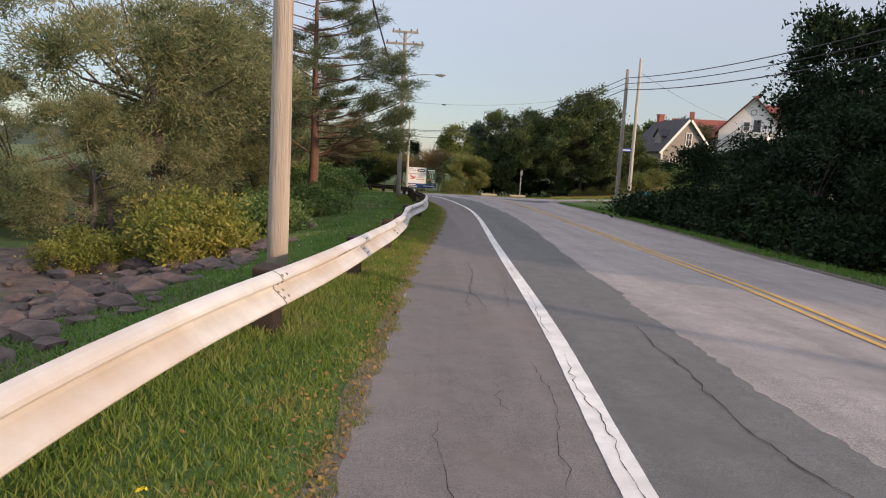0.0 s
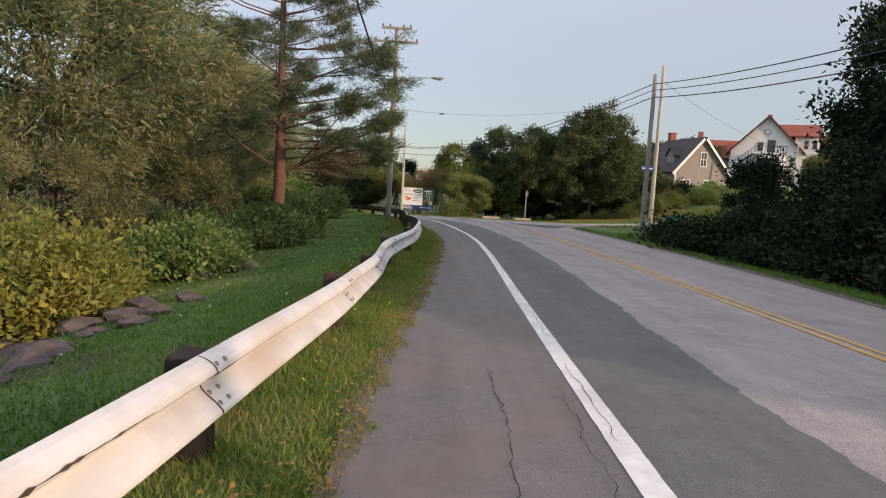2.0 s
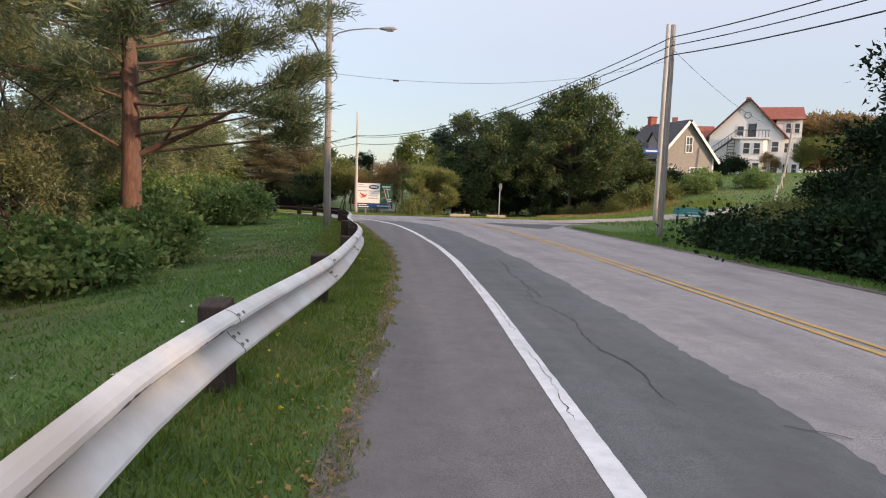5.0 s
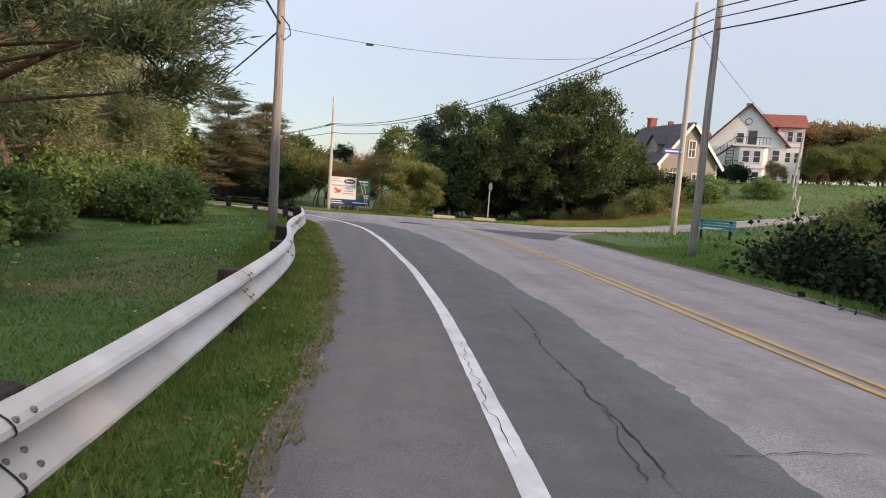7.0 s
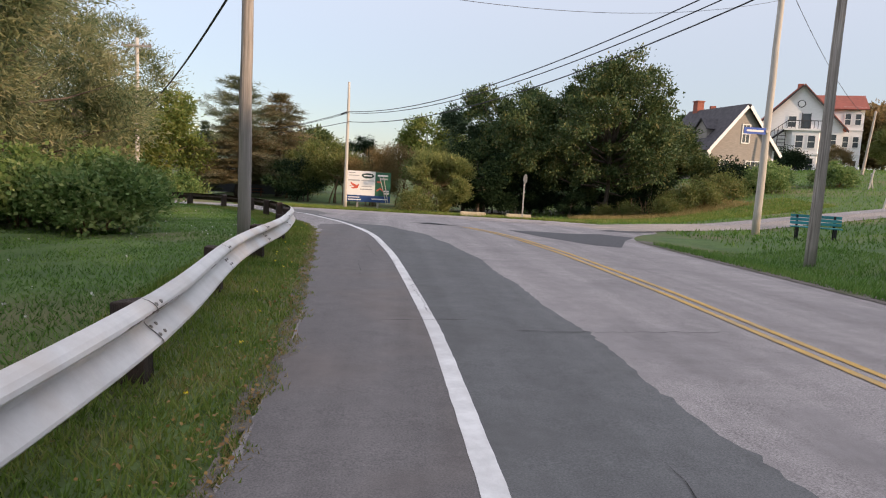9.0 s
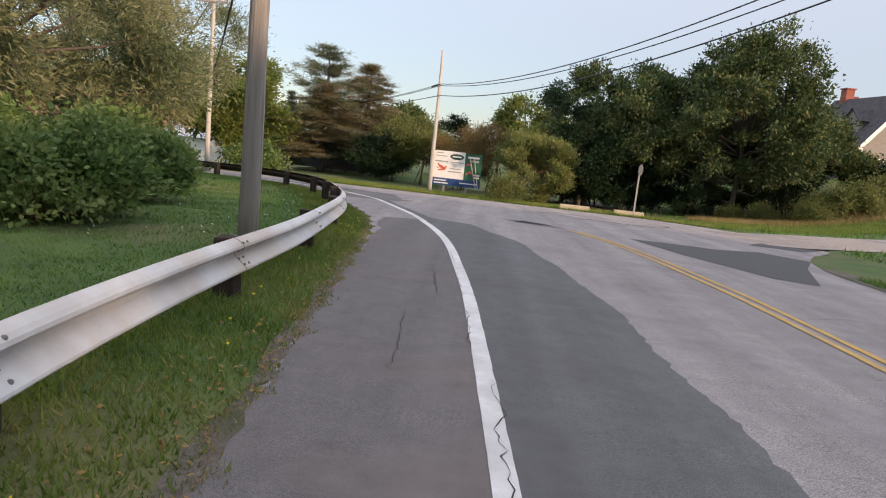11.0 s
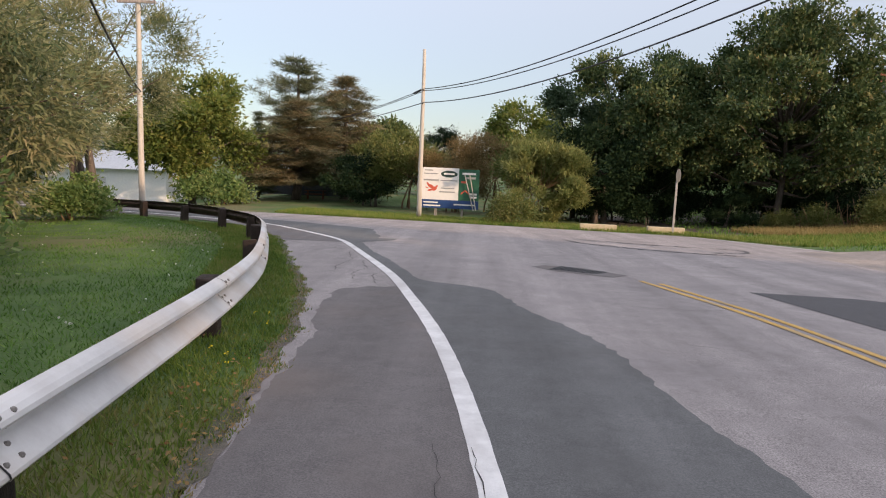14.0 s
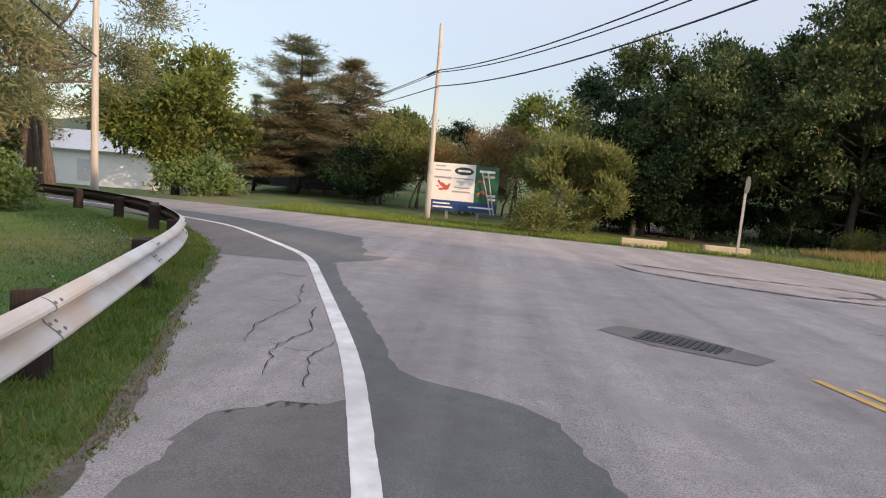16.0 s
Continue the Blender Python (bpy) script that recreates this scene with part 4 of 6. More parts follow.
def conifer(h, r, seed, mat, bark, bare=0.15, whorls=14, per_whorl=6, tufts=12, needles=26, size=0.22, tuft_r=0.16, taper=1.0, rise=0.12, trunk_r=0.2, gap=0.25, uneven=0.25, big_limb=None, skip=0.0, slim=0.12):
    rng = np.random.default_rng(seed)
    shapes, pts, al = [], [], []
    k = 10
    shapes.append(tube([(0.06 * math.sin(i * 0.9) + 0.012 * h * math.sin(i * 0.35), 0.05 * math.cos(i * 1.3), -0.3 + (h + 0.3) * i / k) for i in range(k + 1)], [trunk_r * (1.15 - 1.08 * i / k) for i in range(k + 1)], 10))
    for w in range(whorls):
        t = bare + (1 - bare) * min(0.985, (w + rng.uniform()) / whorls)
        for j in range(per_whorl):
            t = min(0.985, t + rng.uniform(-0.4, 0.4) * (1 - bare) / whorls)
            if rng.uniform() < skip:
                continue
            a = 2 * math.pi * (j + rng.uniform()) / per_whorl
            prof = (1 - (t - bare) / (1 - bare)) ** taper
            length = max(0.25, r * prof * rng.uniform(1 - uneven, 1 + uneven))
            if t < bare + 0.12:
                length *= 0.75
            needle_limb(rng, (0, 0, h * t), (math.cos(a), math.sin(a), rng.uniform(-0.15, 0.2)), length, rise, shapes, pts, al, max(0.012, trunk_r * 0.14 * prof + 0.008), max(4, int(tufts * (0.35 + prof))), gap)
    if big_limb:
        for st, way, ln, ri in big_limb:
            needle_limb(rng, st, way, ln, ri, shapes, pts, al, trunk_r * (0.34 if ri == 0.08 and st[2] < 2.4 else 0.17), tufts * 2, 0.76 if st[2] < 3.4 else 0.5, 0.42)
    P, A = np.array([tuple(p) for p in pts]), np.array([tuple(a) for a in al])
    idx = np.repeat(np.arange(len(P)), needles)
    off = rng.normal(size=(len(idx), 3))
    cen = P[idx] + off * tuft_r * np.array([1, 1, 0.6])
    me = leaves("needles", cen, size, slim, rng, 0.2, A[idx] * 0.8 + off * 0.6, 0.5, False)
    return [("trunk", mesh_of("trunk", *join(*shapes), smooth=True), bark), ("needles", me, mat)]


def shrub(h, r, seed, mat, n=60, per=90, leaf=0.13, aspect=0.8, stems=9, lobes=0.5, clump=0.2, bark=M_TWIG):
    rng = np.random.default_rng(seed)
    a, rr = rng.uniform(0, 2 * math.pi, n), np.sqrt(rng.uniform(0, 1, n))
    lob = np.array([1 + lobes * noise.noise(Vector((math.cos(q) * 1.6, math.sin(q) * 1.6, seed * 2.3))) for q in a])
    cx_, cy_ = rr * np.cos(a) * r * lob * 0.85, rr * np.sin(a) * r * lob * 0.85
    roof = h * np.sqrt(np.clip(1.02 - (rr * 0.93) ** 2, 0.05, 1)) * (1 + 0.3 * rng.normal(size=n) * lobes)
    cz_ = roof * rng.uniform(0.25, 0.92, n) ** 0.6
    cen = np.stack([cx_, cy_, cz_], 1)
    idx = np.repeat(np.arange(n), per)
    off = rng.normal(size=(len(idx), 3)) * np.array([1, 1, 0.7])
    pts = cen[idx] + off * (clump * r * rng.uniform(0.6, 1.3, n))[idx][:, None]
    pts[:, 2] = np.abs(pts[:, 2]) + 0.02
    me = leaves("foliage", pts, leaf, aspect, rng, 1.2, off * 0.6 + np.array([0, 0, 0.3]), 0.6)
    shapes = []
    for i in range(stems):
        c = Vector(cen[i % n])
        b = Vector((c.x * 0.35, c.y * 0.35, -0.1))
        shapes.append(tube([b, b.lerp(c, 0.5) + Vector((0, 0, 0.08 * h)), c], [0.03, 0.02, 0.008], 5, False))
    return [("stems", mesh_of("stems", *join(*shapes)), bark), ("foliage", me, mat)]


# Built once, then stood in several places with shared meshes.
T_MAPLE = broadleaf(11.6, 5.4, 3, M_LEAF_MAPLE, 430, 215, 0.175, 0.04, 0.4, trunk_r=0.2, clump=0.066, aspect=0.9)
T_MAPLE2 = broadleaf(9.4, 4.6, 8, M_LEAF_MAPLE, 320, 190, 0.175, 0.12, 0.45, trunk_r=0.18, clump=0.07, aspect=0.9)
T_DARK = broadleaf(8.5, 4.2, 11, M_LEAF_SHADE, 170, 165, 0.19, 0.04, 0.5, trunk_r=0.2, clump=0.09, stems=3, aspect=0.8)
T_FAR = broadleaf(9.0, 4.4, 13, M_LEAF_MAPLE, 120, 80, 0.42, 0.05, 0.5, trunk_r=0.2, clump=0.12)
T_FARBROWN = broadleaf(9.0, 4.8, 14, M_LEAF_BROWN, 120, 90, 0.4, 0.03, 0.5, trunk_r=0.2, clump=0.12)
T_POPLAR = broadleaf(10.2, 1.9, 15, M_LEAF_POPLAR, 120, 150, 0.2, 0.1, 0.5, trunk_r=0.16, clump=0.17)
T_WILLOW = broadleaf(9.2, 5.0, 21, M_LEAF_WILLOW, 150, 330, 0.19, 0.12, 0.6, trunk_r=0.2, clump=0.075, aspect=0.28, droop=-0.15, stems=3, top_lean=(-1.0, 0))
T_WILLOW2 = broadleaf(8.0, 4.2, 26, M_LEAF_WILLOW, 140, 300, 0.185, 0.05, 0.6, trunk_r=0.16, clump=0.08, aspect=0.28, stems=3)
T_ELM = broadleaf(9.8, 4.9, 31, M_LEAF_ELM, 210, 135, 0.29, 0.17, 0.3, trunk_r=0.26, clump=0.09)
T_ROUND = broadleaf(4.8, 2.7, 35, M_LEAF_ROUND, 130, 200, 0.2, 0.02, 0.45, trunk_r=0.06, stems=6, clump=0.085, aspect=0.4, droop=-0.7, bark=M_TWIG)
T_BROWN = broadleaf(5.6, 2.8, 38, M_LEAF_BROWN, 120, 190, 0.17, 0.04, 0.5, trunk_r=0.05, stems=6, clump=0.13, aspect=0.3, droop=-0.5, bark=M_TWIG)
T_OLIVEBUSH = broadleaf(4.6, 2.8, 44, M_LEAF_OLIVE, 120, 190, 0.18, 0.03, 0.5, trunk_r=0.05, stems=5, clump=0.12, aspect=0.45, droop=-0.3, bark=M_TWIG)
T_DARKBUSH = broadleaf(4.2, 2.7, 47, M_LEAF_SHADE, 115, 130, 0.145, 0.02, 0.5, trunk_r=0.05, stems=5, clump=0.115, aspect=0.8)
T_PINE = conifer(12.5, 4.1, 51, M_NEEDLE, M_REDBARK, 0.29, 22, 4, 15, 62, 0.18, 0.15, 0.45, 0.2, 0.23, 0.5, 0.4, skip=0.1, slim=0.15,
                 big_limb=[((0, 0, 2.5), (0.95, -0.12, 0.1), 4.2, 0.03), ((0, 0, 2.9), (0.9, -0.4, 0.1), 4.2, 0.04), ((0, 0, 3.3), (0.95, -0.25, 0.05), 4.3, 0.03), ((0, 0, 2.35), (0.9, -0.12, 0.38), 4.5, 0.08), ((0, 0, 3.2), (0.95, 0.2, 0.3), 4.4, 0.06), ((0, 0, 4.0), (0.95, -0.3, 0.22), 4.5, 0.08), ((0.9, -0.1, 2.8), (0.6, -0.5, 0.6), 3.2, 0.05), ((0, 0, 4.9), (0.95, 0.1, 0.15), 4.5, 0.08), ((0, 0, 5.8), (0.9, -0.3, 0.1), 4.2, 0.08), ((0, 0, 6.6), (0.95, 0.3, 0.1), 4.0, 0.08), ((0, 0, 2.6), (-0.8, -0.5, 0.5), 3.8, 0.1), ((0, 0, 5.0), (-0.9, -0.3, 0.2), 4.2, 0.1)])
T_PINE2 = conifer(12.0, 3.6, 55, M_NEEDLE_GREY, M_BARK, 0.12, 27, 4, 14, 30, 0.3, 0.22, 0.6, 0.22, 0.22, 0.25, 0.55, skip=0.1)
T_SPRUCE = conifer(11.0, 3.2, 58, M_NEEDLE_DRY, M_BARK, 0.16, 34, 4, 15, 26, 0.3, 0.2, 0.75, -0.06, 0.2, 0.15, 0.45, skip=0.08)
T_SPRUCE2 = conifer(9.0, 2.4, 63, M_NEEDLE, M_BARK, 0.06, 30, 4, 11, 20, 0.28, 0.19, 0.95, -0.1, 0.16, 0.1, 0.3)
S_GREEN = shrub(1.7, 1.7, 71, M_LEAF_GREEN, 120, 95, 0.13, 0.7, clump=0.12)
S_GREEN2 = shrub(1.2, 1.5, 74, M_LEAF_GREEN, 80, 85, 0.14, 0.55, clump=0.13)
S_YELLOW = shrub(1.35, 1.6, 77, M_LEAF_YELLOW, 85, 150, 0.11, 0.5, clump=0.13)
S_GOLD = shrub(2.2, 2.0, 79, M_LEAF_OLIVE, 80, 80, 0.18, 0.5)
S_DARK = shrub(2.4, 1.9, 83, M_LEAF_SHADE, 100, 70, 0.17)
S_SKIRT = shrub(1.1, 1.5, 89, M_LEAF_SHADE, 55, 60, 0.13)
S_LOW = shrub(0.8, 1.2, 87, M_LEAF_OLIVE, 60, 60, 0.13, 0.5)

TREES = [
    (T_WILLOW, "tree", -9.6, 24.0, 1.06, 0, "feathery olive-green tree with an open windblown crown"),
    (T_WILLOW2, "tree", -10.8, 29.0, 0.95, 60, "feathery olive-green tree behind shrubs"),
    (T_WILLOW2, "tree", -10.5, 36.0, 1.05, 200, "feathery olive-green tree behind a red pine"),
    (T_WILLOW, "tree", -12.5, 45.0, 1.15, 90, "feathery olive-green tree above a hedge"),
    (T_WILLOW2, "tree", -14.3, 53.0, 1.4, 20, "feathery olive-green tree above a hedge"),
    (T_WILLOW2, "tree", -17.0, 61.5, 1.2, 250, "feathery olive-green tree beside the lawn"),
    (T_WILLOW2, "tree", -12.8, 51.0, 1.15, 130, "feathery olive-green tree above a hedge"),
    (T_WILLOW, "tree", -20.5, 73.0, 1.3, 170, "feathery olive-green tree beside the lawn"),
    (T_PINE, "pine_tree", -5.4, 31.2, 1.0, 0, "tall red pine with a reddish trunk and spreading limbs"),
    (T_WILLOW2, "tree", -9.9, 33.5, 0.72, 310, "feathery olive-green tree behind a red pine"),
    (T_ELM, "tree", -19.5, 86.0, 1.0, 0, "full green broadleaf tree beside a white building"),
    (T_ELM, "tree", -30.0, 104.0, 0.95, 120, "full green broadleaf tree over a white building"),
    (T_PINE2, "pine_tree", -14.6, 96.0, (1.6, 1.6, 1.0), 0, "open-crowned grey-green pine above a dark building"),
    (T_SPRUCE, "spruce_tree", -10.6, 97.0, (1.75, 1.75, 0.98), 0, "brownish conical spruce at the road bend"),
    (T_SPRUCE, "spruce_tree", -13.6, 92.5, (1.8, 1.8, 0.74), 80, "brownish spruce with sweeping lower boughs"),
    (T_SPRUCE2, "spruce_tree", -18.0, 96.0, 0.85, 50, "dark conical spruce behind the boughs"),
    (T_ROUND, "round_shrub", 5.1, 77.4, 1.04, 0, "rounded olive-green willow shrub at the roadside"),
    (T_MAPLE, "maple_tree", 18.8, 78.0, (0.95, 0.95, 1.14), 0, "large dense dark green maple tree"),
    (T_MAPLE2, "maple_tree", 11.8, 81.0, (0.95, 0.95, 1.2), 30, "dense dark green maple tree in a row"),
    (T_MAPLE2, "maple_tree", 15.0, 84.5, (0.95, 0.95, 1.2), 160, "dense dark green maple tree in a row"),
    (T_MAPLE2, "maple_tree", 23.6, 81.0, 0.85, 250, "dense dark green maple tree with browning edge"),
    # Dark-leaved bushes fill the hollow under the maples in place of its shade.
    (T_DARKBUSH, "shrub", 8.4, 80.6, 0.8, 40, "dark-leaved bush standing in for shade under the maples"),
    (T_DARKBUSH, "shrub", 11.6, 80.4, 0.95, 140, "dark-leaved bush standing in for shade under the maples"),
    (T_DARKBUSH, "shrub", 15.8, 77.4, 0.5, 240, "dark-leaved bush standing in for shade under the maples"),
    (T_DARKBUSH, "shrub", 22.0, 76.2, 0.7, 300, "dark-leaved bush standing in for shade under the maples"),
    # Unseen tree, added so that its shade crosses the road.
    (T_DARK, "tree", 15.4, 6.0, 0.68, 20, "tall dark broadleaf tree in a mostly unseen row shading the road"),
    # Four unseen trees, added only to keep the sun off rail, pole and lawn.
    (T_DARK, "tree", 27.0, 30.0, 1.2, 0, "unseen dark broadleaf tree added to shade rail and lawn"),
    (T_DARK, "tree", 28.0, 21.5, 1.45, 150, "unseen dark broadleaf tree added to shade rail and lawn"),
    (T_DARK, "tree", 27.0, 14.5, 1.42, 210, "unseen dark broadleaf tree added to shade rail and lawn"),
    (T_DARK, "tree", 32.0, 25.0, 1.2, 90, "unseen dark broadleaf tree added to shade rail and lawn"),
    (T_OLIVEBUSH, "small_tree", 50.5, 87.0, 0.85, 30, "autumn-tinted small tree on the hillside lawn"),
    (T_OLIVEBUSH, "small_tree", 55.0, 89.0, 1.0, 150, "autumn-tinted small tree on the hillside lawn"),
    (T_ELM, "tree", 60.0, 90.0, 0.6, 70, "small broadleaf tree on the hillside lawn"),
    (S_GREEN, "green_shrub", 37.0, 76.5, 1.1, 70, "leafy green shrub on the hillside lawn"),
    (S_GOLD, "golden_shrub", 27.0, 74.6, 0.9, 170, "golden-green shrub beside the side road"),
    (T_POPLAR, "poplar_tree", 7.9, 84.0, 1.08, 0, "slender pale green poplar above the maples"),
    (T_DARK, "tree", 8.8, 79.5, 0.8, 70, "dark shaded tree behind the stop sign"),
    (T_ELM, "tree", 6.0, 108.0, 1.05, 200, "distant broadleaf tree above the shrubs"),
    (T_DARK, "tree", -3.5, 112.0, 0.95, 10, "distant dark round-topped tree"),
    (T_BROWN, "willow_shrub", -0.6, 85.0, 1.0, 0, "brownish willow shrub behind the billboard"),
    (T_BROWN, "willow_shrub", 2.6, 86.0, 1.05, 100, "brownish willow shrub behind the billboard"),
    (T_OLIVEBUSH, "willow_shrub", -3.4, 87.5, 1.2, 30, "olive-green willow shrub behind the billboard"),
    (T_OLIVEBUSH, "willow_shrub", 5.2, 82.0, 1.15, 190, "olive-green willow shrub behind the billboard"),
    (T_DARKBUSH, "shrub", -6.6, 88.0, 1.0, 0, "dark green roadside shrub on the bend"),
    (T_OLIVEBUSH, "shrub", -8.6, 93.0, 1.0, 270, "olive-green roadside shrub on the bend"),
    (S_GREEN2, "shrub", -16.4, 83.0, 1.7, 60, "rounded green shrub under a broadleaf tree"),
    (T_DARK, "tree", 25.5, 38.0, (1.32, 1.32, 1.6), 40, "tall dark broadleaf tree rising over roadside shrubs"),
    (T_DARK, "tree", 19.0, 27.0, 0.8, 0, "tall dark broadleaf tree in a mostly unseen row shading the road"),
    (T_DARK, "tree", 16.8, 18.8, 0.88, 80, "tall dark broadleaf tree in a mostly unseen row shading the road"),
    # Two more unseen trees, placed and stretched upward to shade the rail.
    (T_DARK, "tree", 16.4, 6.6, 0.86, 30, "tall dark broadleaf tree in a mostly unseen row shading the road"),
    (T_DARK, "tree", 16.4, 10.9, (0.84, 0.84, 1.3), 200, "tall dark broadleaf tree in a mostly unseen row shading the road"),
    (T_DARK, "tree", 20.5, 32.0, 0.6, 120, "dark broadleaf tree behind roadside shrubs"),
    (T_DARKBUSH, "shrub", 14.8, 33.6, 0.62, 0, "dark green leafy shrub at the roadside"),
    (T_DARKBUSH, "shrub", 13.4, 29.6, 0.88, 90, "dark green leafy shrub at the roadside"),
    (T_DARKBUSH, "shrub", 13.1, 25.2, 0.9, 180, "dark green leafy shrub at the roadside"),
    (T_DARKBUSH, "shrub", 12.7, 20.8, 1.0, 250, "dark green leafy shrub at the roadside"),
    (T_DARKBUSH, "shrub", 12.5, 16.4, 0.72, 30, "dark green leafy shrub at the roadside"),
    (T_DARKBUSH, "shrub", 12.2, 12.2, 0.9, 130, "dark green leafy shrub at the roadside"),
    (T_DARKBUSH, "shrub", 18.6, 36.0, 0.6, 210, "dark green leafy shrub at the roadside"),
    (S_LOW, "low_shrub", 13.6, 38.2, 1.0, 0, "low weedy shrub on the grass verge"),
    (S_LOW, "low_shrub", 15.4, 40.0, 1.15, 90, "low weedy shrub on the grass verge"),
    (S_LOW, "low_shrub", 17.6, 42.0, 1.3, 160, "low weedy shrub on the grass verge"),
    (S_LOW, "low_shrub", 19.8, 44.4, 1.3, 230, "low weedy shrub on the grass verge"),
    (S_DARK, "shrub", 22.4, 45.0, 0.7, 70, "dark green shrub on the grass verge"),
    (S_DARK, "shrub", 21.6, 41.8, 0.55, 150, "dark green shrub on the grass verge"),
    (S_LOW, "low_shrub", 24.2, 48.4, 1.4, 20, "low weedy shrub on the grass verge"),
    (S_LOW, "low_shrub", 26.6, 51.0, 1.4, 110, "low weedy shrub on the grass verge"),
    (S_DARK, "shrub", 27.0, 47.5, 0.8, 200, "dark green shrub on the grass verge"),
    (S_GREEN, "green_shrub", -13.2, 62.0, 0.9, 70, "dense leafy green shrub on the lawn"),
    # A back row of dark bushes closes the pale gap, standing in for shade.
    (T_DARKBUSH, "shrub", 10.0, 83.0, 0.9, 0, "dark-leaved bush standing in for shade under the maples"),
    (T_DARKBUSH, "shrub", 13.2, 82.0, 0.9, 50, "dark-leaved bush standing in for shade under the maples"),
    (T_DARKBUSH, "shrub", 16.6, 82.5, 0.95, 100, "dark-leaved bush standing in for shade under the maples"),
    (T_DARKBUSH, "shrub", 20.0, 82.0, 0.9, 150, "dark-leaved bush standing in for shade under the maples"),
    (T_DARKBUSH, "shrub", 23.4, 83.5, 0.9, 200, "dark-leaved bush standing in for shade under the maples"),
    (T_OLIVEBUSH, "shrub", 26.8, 80.0, 0.75, 250, "olive-green shrub between maple and house"),
    (S_DARK, "shrub", 19.5, 40.2, 0.5, 10, "dark green shrub on the grass verge"),
    (S_YELLOW, "yellow_shrub", -5.4, 15.3, 1.0, 0, "yellowing knotweed shrub on bare earth"),
    (S_YELLOW, "yellow_shrub", -7.5, 14.8, 0.65, 120, "yellowing knotweed shrub on bare earth"),
    (S_YELLOW, "yellow_shrub", -6.3, 17.6, 1.1, 220, "yellowing knotweed shrub on bare earth"),
    (S_GREEN2, "green_shrub", -4.6, 20.0, 0.9, 0, "leafy green knotweed shrub beside the lawn"),
    (S_GREEN2, "green_shrub", -5.6, 23.0, 1.0, 90, "leafy green knotweed shrub beside the lawn"),
    (S_GREEN2, "green_shrub", -4.7, 26.2, 0.95, 200, "leafy green knotweed shrub beside the lawn"),
    (S_GREEN, "green_shrub", -4.3, 29.4, 0.8, 20, "leafy green knotweed shrub under a pine"),
    (T_WILLOW2, "shrub", -9.5, 19.0, 0.52, 190, "shaggy grey-green willow shrub below a feathery tree"),
    (T_WILLOW2, "shrub", -12.6, 20.5, 0.6, 252, "shaggy grey-green willow shrub below a feathery tree"),
    (T_WILLOW2, "shrub", -9.0, 23.0, 0.55, 180, "shaggy grey-green willow shrub below a feathery tree"),
    (S_GREEN, "green_shrub", -5.2, 42.4, 0.95, 0, "dense leafy green shrub on the lawn"),
    (S_GREEN, "green_shrub", -7.6, 43.6, 1.05, 100, "dense leafy green shrub on the lawn"),
    (S_GREEN, "green_shrub", -6.6, 46.6, 1.1, 190, "dense leafy green shrub on the lawn"),
    (S_GREEN, "green_shrub", -9.8, 46.0, 1.15, 280, "dense leafy green shrub on the lawn"),
    (S_GREEN, "green_shrub", -9.0, 50.0, 1.2, 50, "dense leafy green shrub on the lawn"),
    (S_GREEN, "green_shrub", -12.5, 55.0, 1.2, 150, "dense leafy green shrub on the lawn"),
    (S_GREEN, "green_shrub", -7.0, 36.6, 0.95, 240, "leafy green shrub under a pine"),
    (S_GREEN, "green_shrub", -9.6, 39.6, 1.05, 310, "leafy green shrub under a pine"),
    (S_GOLD, "golden_shrub", 24.2, 73.4, 0.95, 0, "golden-green shrub under the maple"),
    (S_GOLD, "golden_shrub", 19.4, 74.8, 0.55, 40, "golden-green weeds under the maple"),
    (S_GOLD, "golden_shrub", 17.9, 75.6, 0.45, 300, "golden-green weeds under the maple"),
    (S_GOLD, "golden_shrub", 22.6, 73.6, 0.75, 200, "golden-green weeds under the maple"),
    (S_GOLD, "golden_shrub", 21.4, 72.4, 0.6, 80, "golden-green weeds under the maple"),
    (S_GOLD, "golden_shrub", 3.2, 73.0, 0.7, 160, "golden-green growth at the foot of a willow shrub"),
    (S_DARK, "shrub", 29.0, 78.0, 1.0, 0, "dark green shrub before a grey house"),
    (S_GREEN, "green_shrub", 33.2, 79.0, 1.15, 90, "leafy green shrub before a grey house"),
    (S_GREEN, "green_shrub", 30.6, 76.0, 1.2, 30, "leafy green shrub before a grey house"),
    (S_DARK, "shrub", 46.5, 98.0, 1.0, 60, "clipped dark shrub before a white house"),
    (S_DARK, "shrub", 42.5, 95.0, 0.9, 160, "clipped dark shrub before a white house"),
    (T_OLIVEBUSH, "shrub", 62.5, 92.0, 1.2, 0, "autumn-tinted small tree beside a white house"),
    (T_BROWN, "small_tree", 46.5, 90.0, 0.5, 70, "sparse brownish small tree on the lawn"),
    (T_OLIVEBUSH, "shrub", 69.0, 94.0, 1.3, 100, "autumn-tinted small tree beside a white house"),
]
for k, (mesh_set, nm, x, y, sc, turn, lab) in enumerate(TREES):
    cat = "tree" if "tree" in nm else "shrub"
    put(mesh_set, nm, x, y, lab, cat, sc, turn)
for k, (x, y, sc) in enumerate([(66, 114, 1.0), (72, 110, 1.05), (77, 105, 1.0), (82, 99, 0.95), (63, 124, 1.1), (71, 99, 0.55), (75, 120, 1.2), (48, 118, 0.8)]):
    put(T_FARBROWN, "tree", x, y, "brownish autumn tree on the wooded hill", "tree", sc, k * 71)
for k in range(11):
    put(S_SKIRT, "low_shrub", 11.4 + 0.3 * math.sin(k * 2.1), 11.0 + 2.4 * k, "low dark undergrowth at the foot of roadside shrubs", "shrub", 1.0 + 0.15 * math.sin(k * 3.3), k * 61)
